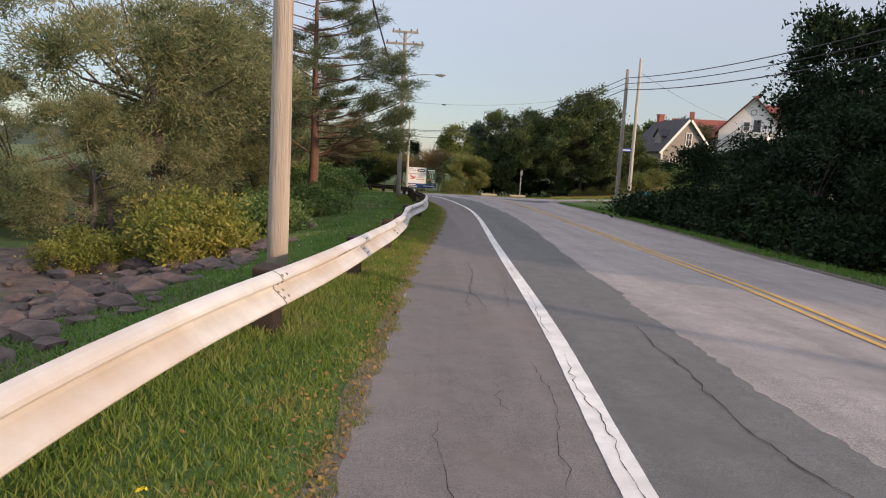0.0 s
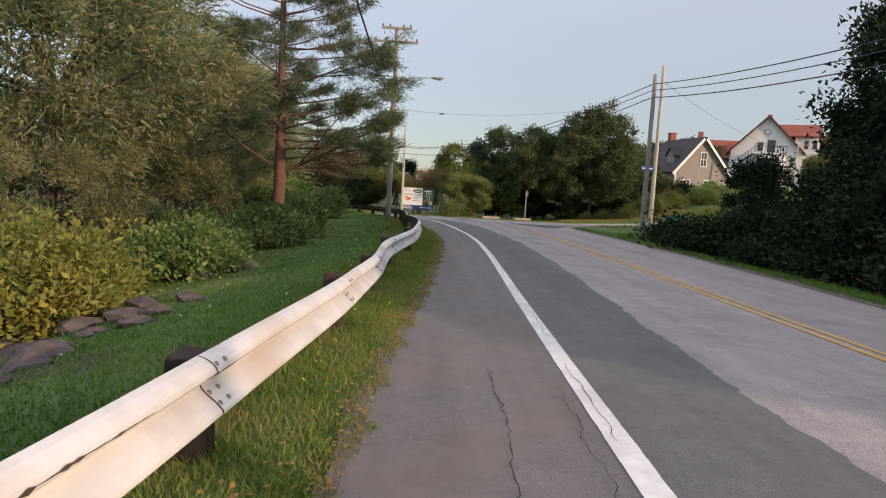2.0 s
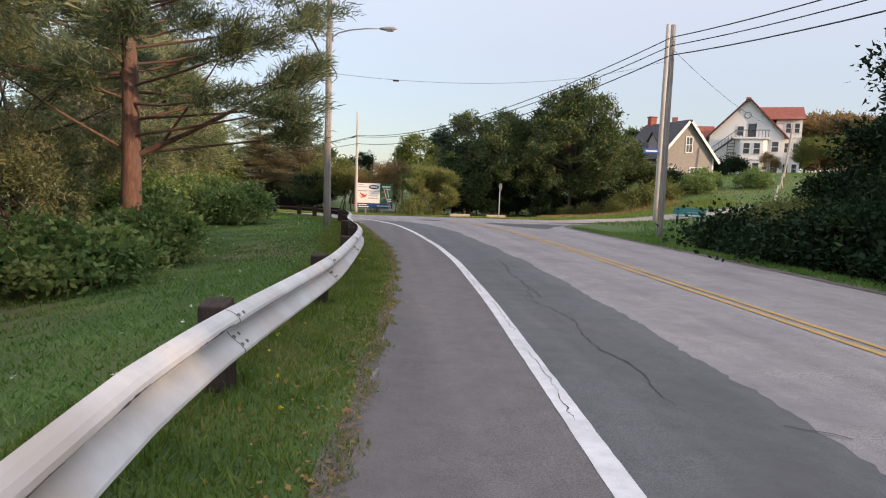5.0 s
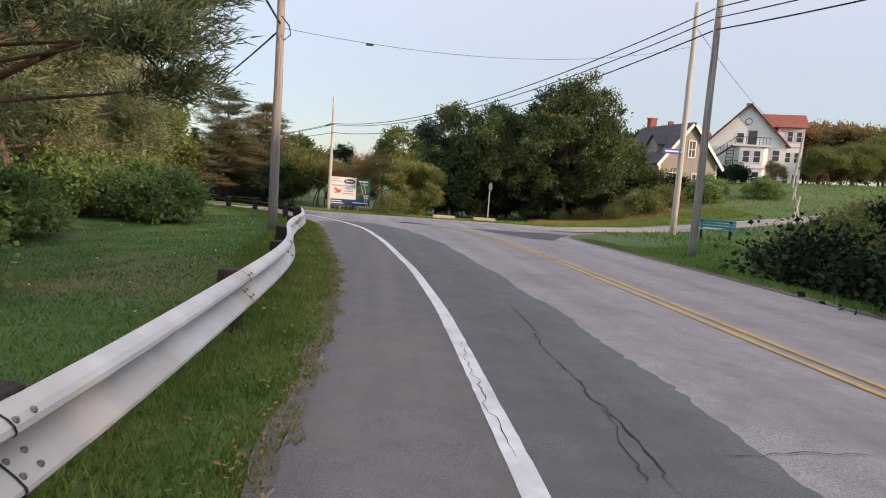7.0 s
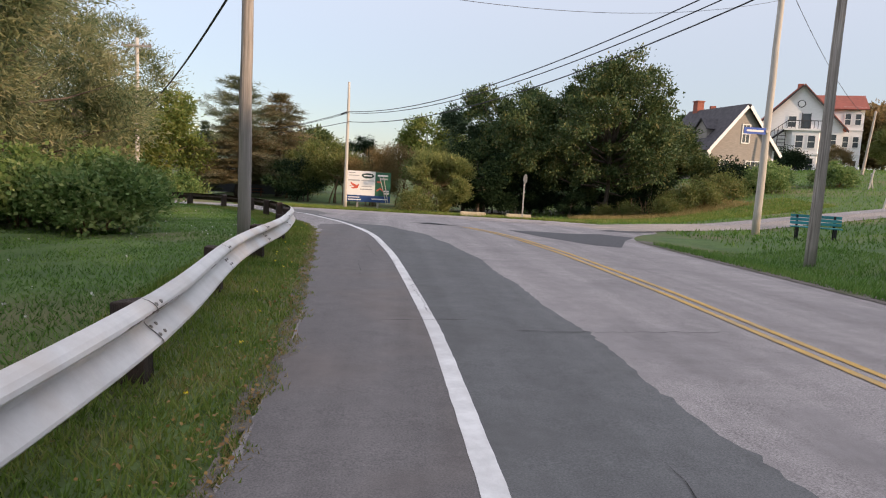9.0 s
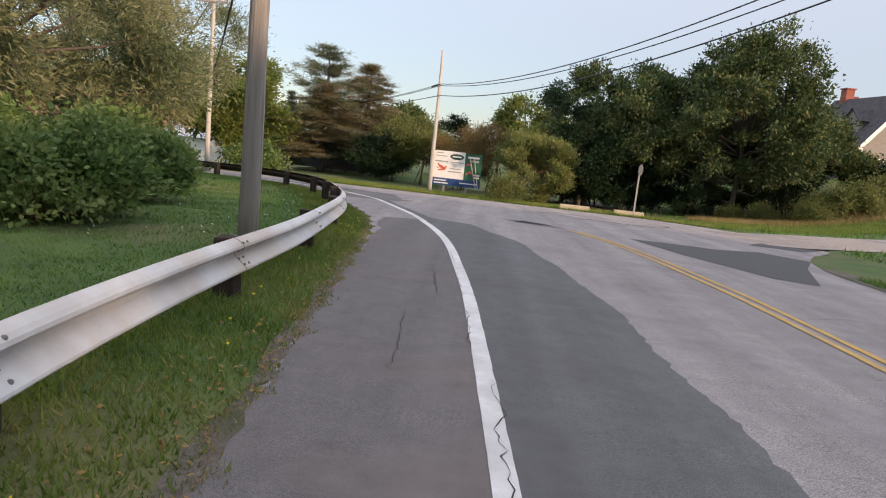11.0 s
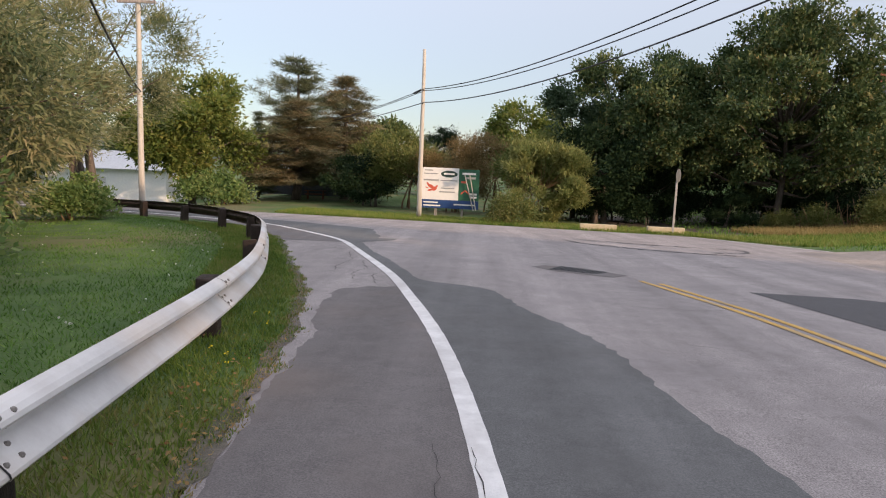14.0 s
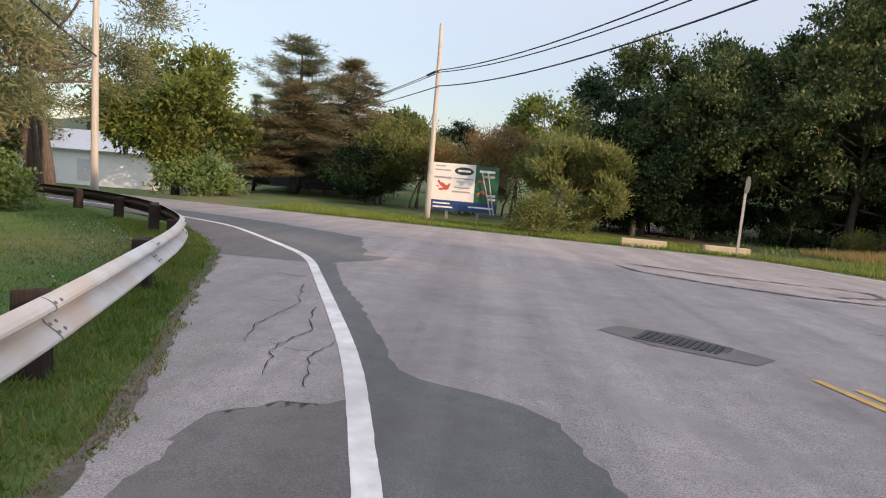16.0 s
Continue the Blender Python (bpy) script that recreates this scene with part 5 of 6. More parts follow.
for k, (x, y, s) in enumerate([(38, 118, 0.9), (46, 126, 1.0), (70, 118, 0.95), (78, 112, 0.9), (86, 106, 1.0), (92, 98, 0.95), (64, 128, 1.0), (54, 132, 1.1), (30, 122, 1.0), (22, 112, 1.0), (14, 108, 0.9), (100, 92, 1.0), (-10, 116, 1.0), (-24, 118, 1.0), (-34, 108, 0.9), (-40, 96, 0.9), (-34, 74, 0.9)]):
    put(T_FAR, "tree", x, y, "distant broadleaf tree in a wooded skyline", "tree", s, k * 47)

# Bare dead stems on the tree-covered slopes and dry stalks under the maple.
rngS = np.random.default_rng(91)
n = 60
cx_, cy_ = rngS.uniform(17.6, 22.6, n), rngS.uniform(74.0, 75.8, n)
cz_ = height(cx_, cy_)
hh = rngS.uniform(0.4, 1.5, n)
dx_, dy_ = rngS.normal(size=n) * 0.35, rngS.normal(size=n) * 0.25
w_ = 0.032
co = np.stack([np.stack([cx_ - w_, cy_, cz_], 1), np.stack([cx_ + w_, cy_, cz_], 1), np.stack([cx_ + dx_ + 0.01, cy_ + dy_, cz_ + hh], 1), np.stack([cx_ + dx_ - 0.01, cy_ + dy_, cz_ + hh], 1)], 1)
tagged(part("dry_stalks", quads("dry_stalks", co), M_TWIG), "bare tan stalks standing under the maple", "dry stalks", kind="stuff")


# ---- grass ----
def blades(n, px, py, hgt, width, seed, lift=0.0, lean=0.45):
    rng = np.random.default_rng(seed)
    z = height(px, py) + lift
    a = rng.uniform(0, 2 * math.pi, len(px))
    h = hgt * rng.uniform(0.45, 1.3, len(px))
    w = width * rng.uniform(0.6, 1.3, len(px))
    lx, ly = rng.normal(size=len(px)) * lean * h, rng.normal(size=len(px)) * lean * h
    return np.stack([np.stack([px - np.cos(a) * w, py - np.sin(a) * w, z - 0.01], 1), np.stack([px + np.cos(a) * w, py + np.sin(a) * w, z - 0.01], 1), np.stack([px + lx, py + ly, z + h], 1)], 1)


rg = np.random.default_rng(12)
N1 = 170000
py = 1.0 + 60 * rg.uniform(0, 1, N1) ** 1.25
u = rg.uniform(0, 1, N1)
lo, hi = rail_x(py) - 0.9, edge_x(py) + 0.06 * np.sin(py * 5.1) + 0.05 * np.sin(py * 13.0) + 0.02 * np.sin(py * 31.0) + 0.05
px = lo + (hi - lo) * u
nv = np.array([noise.noise(Vector((a * 1.4, b * 1.4, 0))) for a, b in zip(px[::20], py[::20])])
hg = 0.075 + 0.05 * np.repeat(nv, 20)[: N1] + 0.03 * (u < 0.45)
hg = hg * np.clip((1.02 - u) * 5.0, 0.5, 1)
tagged(part("verge_grass", tris("verge_grass", blades(N1, px, py, hg * 0.85, 0.0085, 3, 0.0, 0.5)), M_BLADE), "lush green verge grass under the guardrail", "grass", kind="stuff")
N2 = 150000
py = 1.0 + 66 * rg.uniform(0, 1, N2) ** 1.1
d_ = rg.uniform(0, 1, N2) ** 1.5
px = rail_x(py) - 0.6 - d_ * np.interp(py, [0, 14, 22, 40, 66], [2.2, 2.8, 5, 8, 10])
tagged(part("lawn_grass", tris("lawn_grass", blades(N2, px, py, 0.05, 0.010, 4, 0.0, 0.8)), M_LAWN), "mown green lawn grass behind the guardrail", "grass", kind="stuff")
N3 = 60000
py = rg.uniform(3, 46, N3)
px = right_x(py) + 0.15 + rg.uniform(0, 1, N3) ** 1.3 * 6.0
tagged(part("right_verge_grass", tris("right_verge_grass", blades(N3, px, py, 0.13, 0.012, 5)), M_LAWN), "rough green grass along the wooded verge", "grass", kind="stuff")
N4 = 50000
px = rg.uniform(-10, 30, N4)
far_y = np.interp(px, [-10, -5.6, -1.3, 5, 10.6, 13, 30], [75.2, 73.9, 72.6, 70.3, 68.8, 62.5, 66])
py = far_y + 0.1 + rg.uniform(0, 1, N4) ** 1.4 * 6
tagged(part("far_verge_grass", tris("far_verge_grass", blades(N4, px, py, 0.16, 0.018, 6)), M_BLADE), "tall weedy grass along the far verge", "grass", kind="stuff")
N8 = 60000
px = rg.uniform(13, 62, N8)
py = 44 + rg.uniform(0, 1, N8) * 60
keep_ = (np.abs(py - np.interp(px, sx, s_mid)) > np.interp(px, sx, s_half) + 0.1) & (py > 45.5 + 0 * px) & ((px > right_x(np.clip(py, -14, 79)) + 0.3))
px, py = px[keep_], py[keep_]
tagged(part("hillside_grass", tris("hillside_grass", blades(len(px), px, py, 0.16, 0.03, 8)), M_LAWN), "green lawn grass on the hillside by the houses", "grass", kind="stuff")
# Golden blades also carry, in their colour, the sunlight on this strip of verge.
N10 = 9000
px = rg.uniform(14.5, 27, N10)
py = np.interp(px, [14.5, 20, 27], [69.4, 69.8, 70.6]) + rg.uniform(0, 1, N10) ** 1.2 * 4.4
tagged(part("maple_foot_grass", tris("maple_foot_grass", blades(N10, px, py, 0.3, 0.018, 9, 0.0, 0.5)), M_DRYGRASS), "dry golden grass at the maple's foot, sunlit tone in its colour", "grass", kind="stuff")
N5 = 11000
py = 1.0 + 50 * rg.uniform(0, 1, N5) ** 1.2
px = edge_x(py) + rg.normal(size=N5) * 0.05 - 0.02 + 0.06 * np.sin(py * 5.1)
tagged(part("edge_grass", tris("edge_grass", blades(N5, px, py, 0.03, 0.006, 7, 0.005, 1.0)), M_DRYGRASS), "dry tan grass litter along the asphalt edge", "grass", kind="stuff")
N6 = 3200
py = 1.5 + 44 * rg.uniform(0, 1, N6) ** 1.4
px = edge_x(py) - np.abs(rg.normal(size=N6)) * 0.35 + 0.06
cen = np.stack([px, py, height(px, py) + rg.uniform(0.01, 0.06, N6)], 1)
tagged(part("fallen_leaves", leaves("fallen_leaves", cen, 0.036, 0.7, rg, 4.0, rg.normal(size=(N6, 3)) * np.array([1, 1, 0.2])), M_FALLEN), "scattered brown fallen leaves in the verge", "leaves", kind="stuff")
N7 = 45
py = 2 + 45 * rg.uniform(0, 1, N7)
px = edge_x(py) - 0.15 - rg.uniform(0, 1.0, N7)
cen = np.repeat(np.stack([px, py, height(px, py) + 0.13], 1), 6, axis=0) + rg.normal(size=(N7 * 6, 3)) * 0.008
tagged(part("dandelions", leaves("dandelions", cen, 0.022, 0.8, rg, 3.0), M_FLOWER), "small yellow dandelion heads in the grass", "flowers", kind="stuff")

N9 = 150
py = 12 + 48 * rg.uniform(0, 1, N9)
px = rail_x(py) - 0.5 - rg.uniform(0, 1, N9) ** 1.4 * 6
cen = np.repeat(np.stack([px, py, height(px, py) + 0.06], 1), 5, axis=0) + rg.normal(size=(N9 * 5, 3)) * 0.008
tagged(part("clover", leaves("clover", cen, 0.028, 0.8, rg, 3.0), M_CLOVER), "small white clover heads in the lawn", "flowers", kind="stuff")

# Stones on the bare earth.
rs = random.Random(8)
for k in range(290):
    x, y = rs.uniform(-9, -3.1), rs.uniform(3.5, 16)
    bm = bmesh.new()
    bmesh.ops.create_icosphere(bm, subdivisions=1, radius=1)
    for v in bm.verts:
        v.co *= 1 + 0.5 * noise.noise(v.co * 1.6 + Vector((k * 3.7, 0, 0)))
    s = rs.choice((0.09, 0.12, 0.16, 0.2, 0.3)) * rs.uniform(0.8, 1.2)
    bmesh.ops.scale(bm, vec=(s * rs.uniform(0.8, 1.5), s, s * rs.uniform(0.4, 0.7)), verts=bm.verts)
    st = part("stone", bm, M_ROCK)
    st.matrix_world = pose(x, y, height1(x, y) + 0.02, 0, 0, rs.uniform(0, 360))
    tagged(st, "rough grey-brown stone on the bare earth", "stone", "stones on the earth")
for x, y, s in ((-3.6, 20.2, 0.32), (-3.9, 21.3, 0.22), (-4.2, 19.4, 0.25)):
    bm = bmesh.new()
    bmesh.ops.create_icosphere(bm, subdivisions=2, radius=1)
    for v in bm.verts:
        v.co *= 1 + 0.3 * noise.noise(v.co * 1.6 + Vector((x, y, 0)))
    bmesh.ops.scale(bm, vec=(s * 1.3, s, s * 0.6), verts=bm.verts)
    st = part("boulder", bm, M_ROCK, smooth=True)
    st.matrix_world = pose(x, y, height1(x, y) + 0.05, 0, 0, x * 90)
    tagged(st, "weathered brown boulder in the lawn", "stone", "stones on the earth")


# ---- signs, bench, kerbs ----
def billboard():
    """White and green panels over a blue band, on two posts."""
    y, x0 = 78.2, -1.98
    ob = thing("billboard", pose(x0, y, height1(-0.3, y), 0, 0, -4), "white and green roadside billboard with a blue band", "billboard")
    g = height1(-0.3, y)
    b, t = -1.9 - g, 0.5 - g
    for px_ in (0.85, 2.45):
        part("post", box(px_ - 0.07, 0.06, -0.3, px_ + 0.07, 0.2, t - 0.1, 0.01), M_POLE_GREY, ob)
    part("white_panel", box(0, 0, b + 0.5, 2.2, 0.055, t, 0.004), M_SIGNWHITE, ob)
    part("green_panel", box(2.205, 0, b + 0.5, 3.42, 0.055, t - 0.05, 0.004), M_SIGNGREEN, ob, "dark green printed panel")
    part("blue_band", box(0, -0.004, b, 3.42, 0.055, b + 0.495, 0.004), M_SIGNBLUE, ob, "blue printed band")
    oval = bmesh.new()
    bmesh.ops.create_circle(oval, cap_ends=True, segments=28, radius=1, matrix=Matrix.Translation((1.62, -0.006, t - 0.36)) @ Matrix.Rotation(radians(90), 4, "X") @ Matrix.Diagonal((0.5, 0.2, 1, 1)))
    part("oval_mark", oval, M_SIGNDARK, ob, "dark green oval")
    part("oval_bar", box(1.3, -0.012, t - 0.4, 1.94, -0.008, t - 0.3), M_SIGNWHITE, ob, "white bar")
    rngb = random.Random(3)
    for zz, x1, x2, hgt in ((t - 0.16, 0.15, 0.65, 0.06), (t - 0.36, 0.12, 0.95, 0.06), (t - 0.74, 0.1, 1.0, 0.09), (t - 0.74, 1.1, 2.1, 0.06), (t - 1.2, 1.15, 1.95, 0.06), (t - 1.42, 1.05, 2.0, 0.08)):
        part("print_bar", box(x1, -0.008, zz - hgt / 2, x2, -0.004, zz + hgt / 2), M_SIGNGREY, ob)
    for zz, x1, x2 in ((b + 0.34, 0.12, 1.0), (b + 0.15, 0.12, 1.15), (b + 0.25, 1.95, 3.2)):
        part("print_bar", box(x1, -0.012, zz - 0.038, x2, -0.008, zz + 0.038), M_SIGNWHITE, ob)
    blob = bmesh.new()
    for dx, dz, rx_, rz_, rot in ((0.55, -1.12, 0.2, 0.1, -25), (0.74, -1.25, 0.17, 0.12, 20), (0.36, -0.98, 0.12, 0.06, -50), (0.5, -1.34, 0.16, 0.06, 10), (0.88, -1.12, 0.1, 0.06, 60), (0.3, -1.2, 0.1, 0.03, -20)):
        bmesh.ops.create_circle(blob, cap_ends=True, segments=16, radius=1, matrix=Matrix.Translation((dx, -0.006 - dx * 0.002, t + dz)) @ Matrix.Rotation(radians(90), 4, "X") @ Matrix.Rotation(radians(rot), 4, "Z") @ Matrix.Diagonal((rx_, rz_, 1, 1)))
    part("red_mark", blob, M_SIGNRED, ob, "red-orange printed shape")
    for zz, x1, x2, m_ in ((t - 0.3, 2.4, 3.2, M_SIGNWHITE), (t - 0.55, 2.6, 3.2, M_SIGNGREY), (t - 0.8, 2.35, 2.7, M_SIGNRED), (t - 1.5, 2.85, 3.3, M_SIGNWHITE), (t - 1.68, 2.9, 3.3, M_SIGNWHITE)):
        part("print_bar", box(x1, -0.008, zz - 0.06, x2, -0.004, zz + 0.06), m_, ob)
    part("red_chevron", (((2.35, -0.008, t - 1.45), (2.6, -0.008, t - 1.25), (2.85, -0.008, t - 1.45), (2.85, -0.008, t - 1.55), (2.6, -0.008, t - 1.36), (2.35, -0.008, t - 1.55)), [(0, 1, 4, 5), (1, 2, 3, 4)]), M_SIGNRED, ob)
    for k, (xa, xb) in enumerate(((2.55, 3.15), (2.85, 3.3))):
        part("brace", tube([(xa, -0.12, t - 0.35), (xb, -0.25, b - 0.05)], [0.035, 0.035], 6), M_POLE_PALE, ob, "pale leaning wooden stake")


billboard()


def stop_sign():
    x, y = 10.3, 69.3
    ob = thing("road_sign", pose(x, y, height1(x, y), 0, 0, 0), "octagonal road sign seen edge-on, on a steel post", "road sign")
    part("post", box(-0.045, -0.03, -0.3, 0.045, 0.03, 2.55, 0.006), M_GALV, ob)
    bm = bmesh.new()
    bmesh.ops.create_cone(bm, cap_ends=True, segments=8, radius1=0.325, radius2=0.325, depth=0.006, matrix=Matrix.Translation((0, 0, 2.68)) @ Matrix.Rotation(radians(53), 4, "Z") @ Matrix.Rotation(radians(90), 4, "X") @ Matrix.Rotation(radians(22.5), 4, "Z") @ Matrix.Translation((0, 0, 0.05)))
    part("plate", bm, M_BAND, ob, "bare grey back of the sign plate")


stop_sign()
for x, y, turn in ((7.1, 70.2, -4), (10.2, 70.1, -4)):
    kb = part("kerb_stop", box(-0.85, -0.12, -0.05, 0.85, 0.12, 0.31, 0.03), M_CONCRETE)
    kb.matrix_world = pose(x, y, height1(x, y), 0, 0, turn)
    tagged(kb, "yellowish concrete wheel stop on the grass edge", "wheel stop", "wheel stops")


def bench():
    x, y = 17.4, 49.6
    ob = thing("park_bench", pose(x, y, height1(x, y), 0, 0, -28), "teal-painted slatted park bench with dark legs", "bench")
    for k in range(4):
        part("seat_slat", box(-0.85, -0.22 + 0.12 * k, 0.42, 0.85, -0.12 + 0.12 * k, 0.46, 0.006), M_TEAL, ob)
    for k in range(3):
        part("back_slat", box(-0.85, 0.26 + 0.03 * k, 0.52 + 0.13 * k, 0.85, 0.29 + 0.03 * k, 0.63 + 0.13 * k, 0.006), M_TEAL, ob)
    for sx_ in (-0.62, 0.62):
        part("leg", box(sx_ - 0.05, -0.2, -0.1, sx_ + 0.05, -0.1, 0.42, 0.01), M_IRON, ob)
        part("leg", box(sx_ - 0.05, 0.16, -0.1, sx_ + 0.05, 0.26, 0.42, 0.01), M_IRON, ob)
        part("back_support", box(sx_ - 0.04, 0.3, 0.4, sx_ + 0.04, 0.36, 0.88, 0.01), M_IRON, ob)


bench()
ss_ = thing("street_sign", pose(16.55, 52.02, 3.1, 0, 0, 0), "blue street name plate fixed to a pole", "street sign")
part("plate", box(-1.0, -0.02, -0.13, -0.1, 0.0, 0.13), M_STREETBLUE, ss_)
part("print_bar", box(-0.9, -0.026, -0.04, -0.2, -0.021, 0.04), M_SIGNWHITE, ss_)
part("bracket", box(-0.12, -0.02, -0.05, 0.05, 0.1, 0.05), M_GALV, ss_)
for x, y in ((30.5, 62.8), (38.0, 74.0)):
    fp = thing("wooden_barrier", pose(x, y, height1(x, y), 0, 0, 20), "pale wooden barrier stakes beside the side road", "barrier")
    part("stake", tube([(-0.1, 0, -0.2), (0.35, 0, 1.5)], [0.07, 0.06], 8), M_POLE_PALE, fp)
    part("stake", tube([(0.6, 0.1, -0.2), (0.2, 0.1, 1.2)], [0.07, 0.06], 8), M_POLE_PALE, fp)


# ---- buildings ----
def window(parent, x, z, w, h, y=0.0, mullions=1, frame_mat=None, cross=True):
    """A window on a wall that faces -y, with its centre at x and its foot at z."""
    fm = frame_mat or M_TRIM
    win = part("window", box(x - w / 2, y - 0.04, z, x + w / 2, y + 0.02, z + h), M_PANE, parent)
    t = 0.09
    for a in ((x - w / 2 - t, z - t, x - w / 2, z + h + t), (x + w / 2, z - t, x + w / 2 + t, z + h + t), (x - w / 2, z + h, x + w / 2, z + h + t), (x - w / 2, z - t, x + w / 2, z)):
        part("frame", box(a[0], y - 0.09, a[1], a[2], y - 0.005, a[3]), fm, win)
    if cross:
        part("sash_bar", box(x - w / 2, y - 0.06, z + h / 2 - 0.03, x + w / 2, y - 0.041, z + h / 2 + 0.03), fm, win)
    for k in range(mullions):
        xx = x - w / 2 + w * (k + 1) / (mullions + 1)
        part("mullion", box(xx - 0.025, y - 0.058, z, xx + 0.025, y - 0.041, z + h), fm, win)
    return win


def gable_body(x0, x1, y0, y1, eave, ridge, ridge_along="y"):
    """A closed gabled body. The gable faces -y where the ridge runs along y."""
    if ridge_along == "y":
        m = (x0 + x1) / 2
        v = [(x0, y0, 0), (x1, y0, 0), (x1, y0, eave), (m, y0, ridge), (x0, y0, eave), (x0, y1, 0), (x1, y1, 0), (x1, y1, eave), (m, y1, ridge), (x0, y1, eave)]
    else:
        m = (y0 + y1) / 2
        v = [(x0, y1, 0), (x0, y0, 0), (x0, y0, eave), (x0, m, ridge), (x0, y1, eave), (x1, y1, 0), (x1, y0, 0), (x1, y0, eave), (x1, m, ridge), (x1, y1, eave)]
    f = [(0, 1, 2, 3, 4), (9, 8, 7, 6, 5), (1, 6, 7, 2), (5, 0, 4, 9), (2, 7, 8, 3), (3, 8, 9, 4), (0, 5, 6, 1)]
    return v, f


def roof_slab(a, b, c, d, th=0.14):
    """A sloping slab with corners a, b, c, d, thickened downward."""
    A = [Vector(p) for p in (a, b, c, d)]
    n = (A[1] - A[0]).cross(A[3] - A[0]).normalized()
    if n.z < 0:
        n = -n
    v = [p + n * 0.02 for p in A] + [p + n * (0.02 + th) for p in A]
    return v, [(3, 2, 1, 0), (4, 5, 6, 7), (0, 1, 5, 4), (1, 2, 6, 5), (2, 3, 7, 6), (3, 0, 4, 7)]


def grey_house():
    x, y = 35.5, 88.5
    ob = thing("grey_house", pose(x, y, 0.5, 0, 0, 8), "grey shingled gabled cottage with white trim and dark roof", "house")
    W, D, E_, R = 7.0, 9.0, 4.2, 8.3
    part("wall", gable_body(-W / 2, W / 2, 0, D, E_, R), M_SHINGLE, ob)
    part("foundation", box(-W / 2 - 0.05, -0.05, -2.5, W / 2 + 0.05, D + 0.05, 0.02), M_CONCRETE, ob)
    o = 0.45
    k = (R - E_) / (W / 2)
    for sg in (-1, 1):
        part("roof", roof_slab((0, -o, R), (0, D + o, R), (sg * (W / 2 + o), D + o, E_ - k * o), (sg * (W / 2 + o), -o, E_ - k * o)), M_ROOF_DARK, ob)
        part("bargeboard", roof_slab((0, -o - 0.07, R - 0.26), (0, -o - 0.01, R - 0.26), (sg * (W / 2 + o), -o - 0.01, E_ - k * o - 0.26), (sg * (W / 2 + o), -o - 0.07, E_ - k * o - 0.26), 0.3), M_TRIM, ob)
        part("corner_board", box(sg * W / 2 - 0.1, -0.03, 0, sg * W / 2 + 0.1, 0.1, E_ - 0.1), M_TRIM, ob)
    window(ob, 0.2, 4.7, 0.75, 1.7)
    window(ob, -1.9, 1.3, 0.85, 1.55)
    window(ob, 1.3, 1.3, 1.5, 1.6, mullions=2)
    side = new("side_wall_windows")
    side.parent = ob
    side.matrix_local = pose(-W / 2, D, 0, 0, 0, -90)
    for xx in (2.0, 5.0, 7.4):
        win = part("window", box(xx - 0.45, -0.05, 1.3, xx + 0.45, 0.02, 2.9), M_PANE, side)
    ch = part("chimney", box(-0.4, 7.6, 6.8, 0.4, 8.4, 9.3, 0.02), M_BRICK, ob, "red brick chimney")
    part("chimney_cap", box(-0.48, 7.52, 9.3, 0.48, 8.48, 9.42), M_BRICK, ch)
    dv = part("dormer", gable_body(-3.0, -1.2, 1.6, 3.4, 6.0, 6.9, "x"), M_SHINGLE, ob)
    part("dormer_roof", roof_slab((-3.2, 2.5, 6.95), (-0.8, 2.5, 6.95), (-0.8, 1.4, 5.85), (-3.2, 1.4, 5.85), 0.1), M_ROOF_DARK, dv)
    part("dormer_roof", roof_slab((-3.2, 2.5, 6.95), (-0.8, 2.5, 6.95), (-0.8, 3.6, 5.85), (-3.2, 3.6, 5.85), 0.1), M_ROOF_DARK, dv)
    return ob


grey_house()


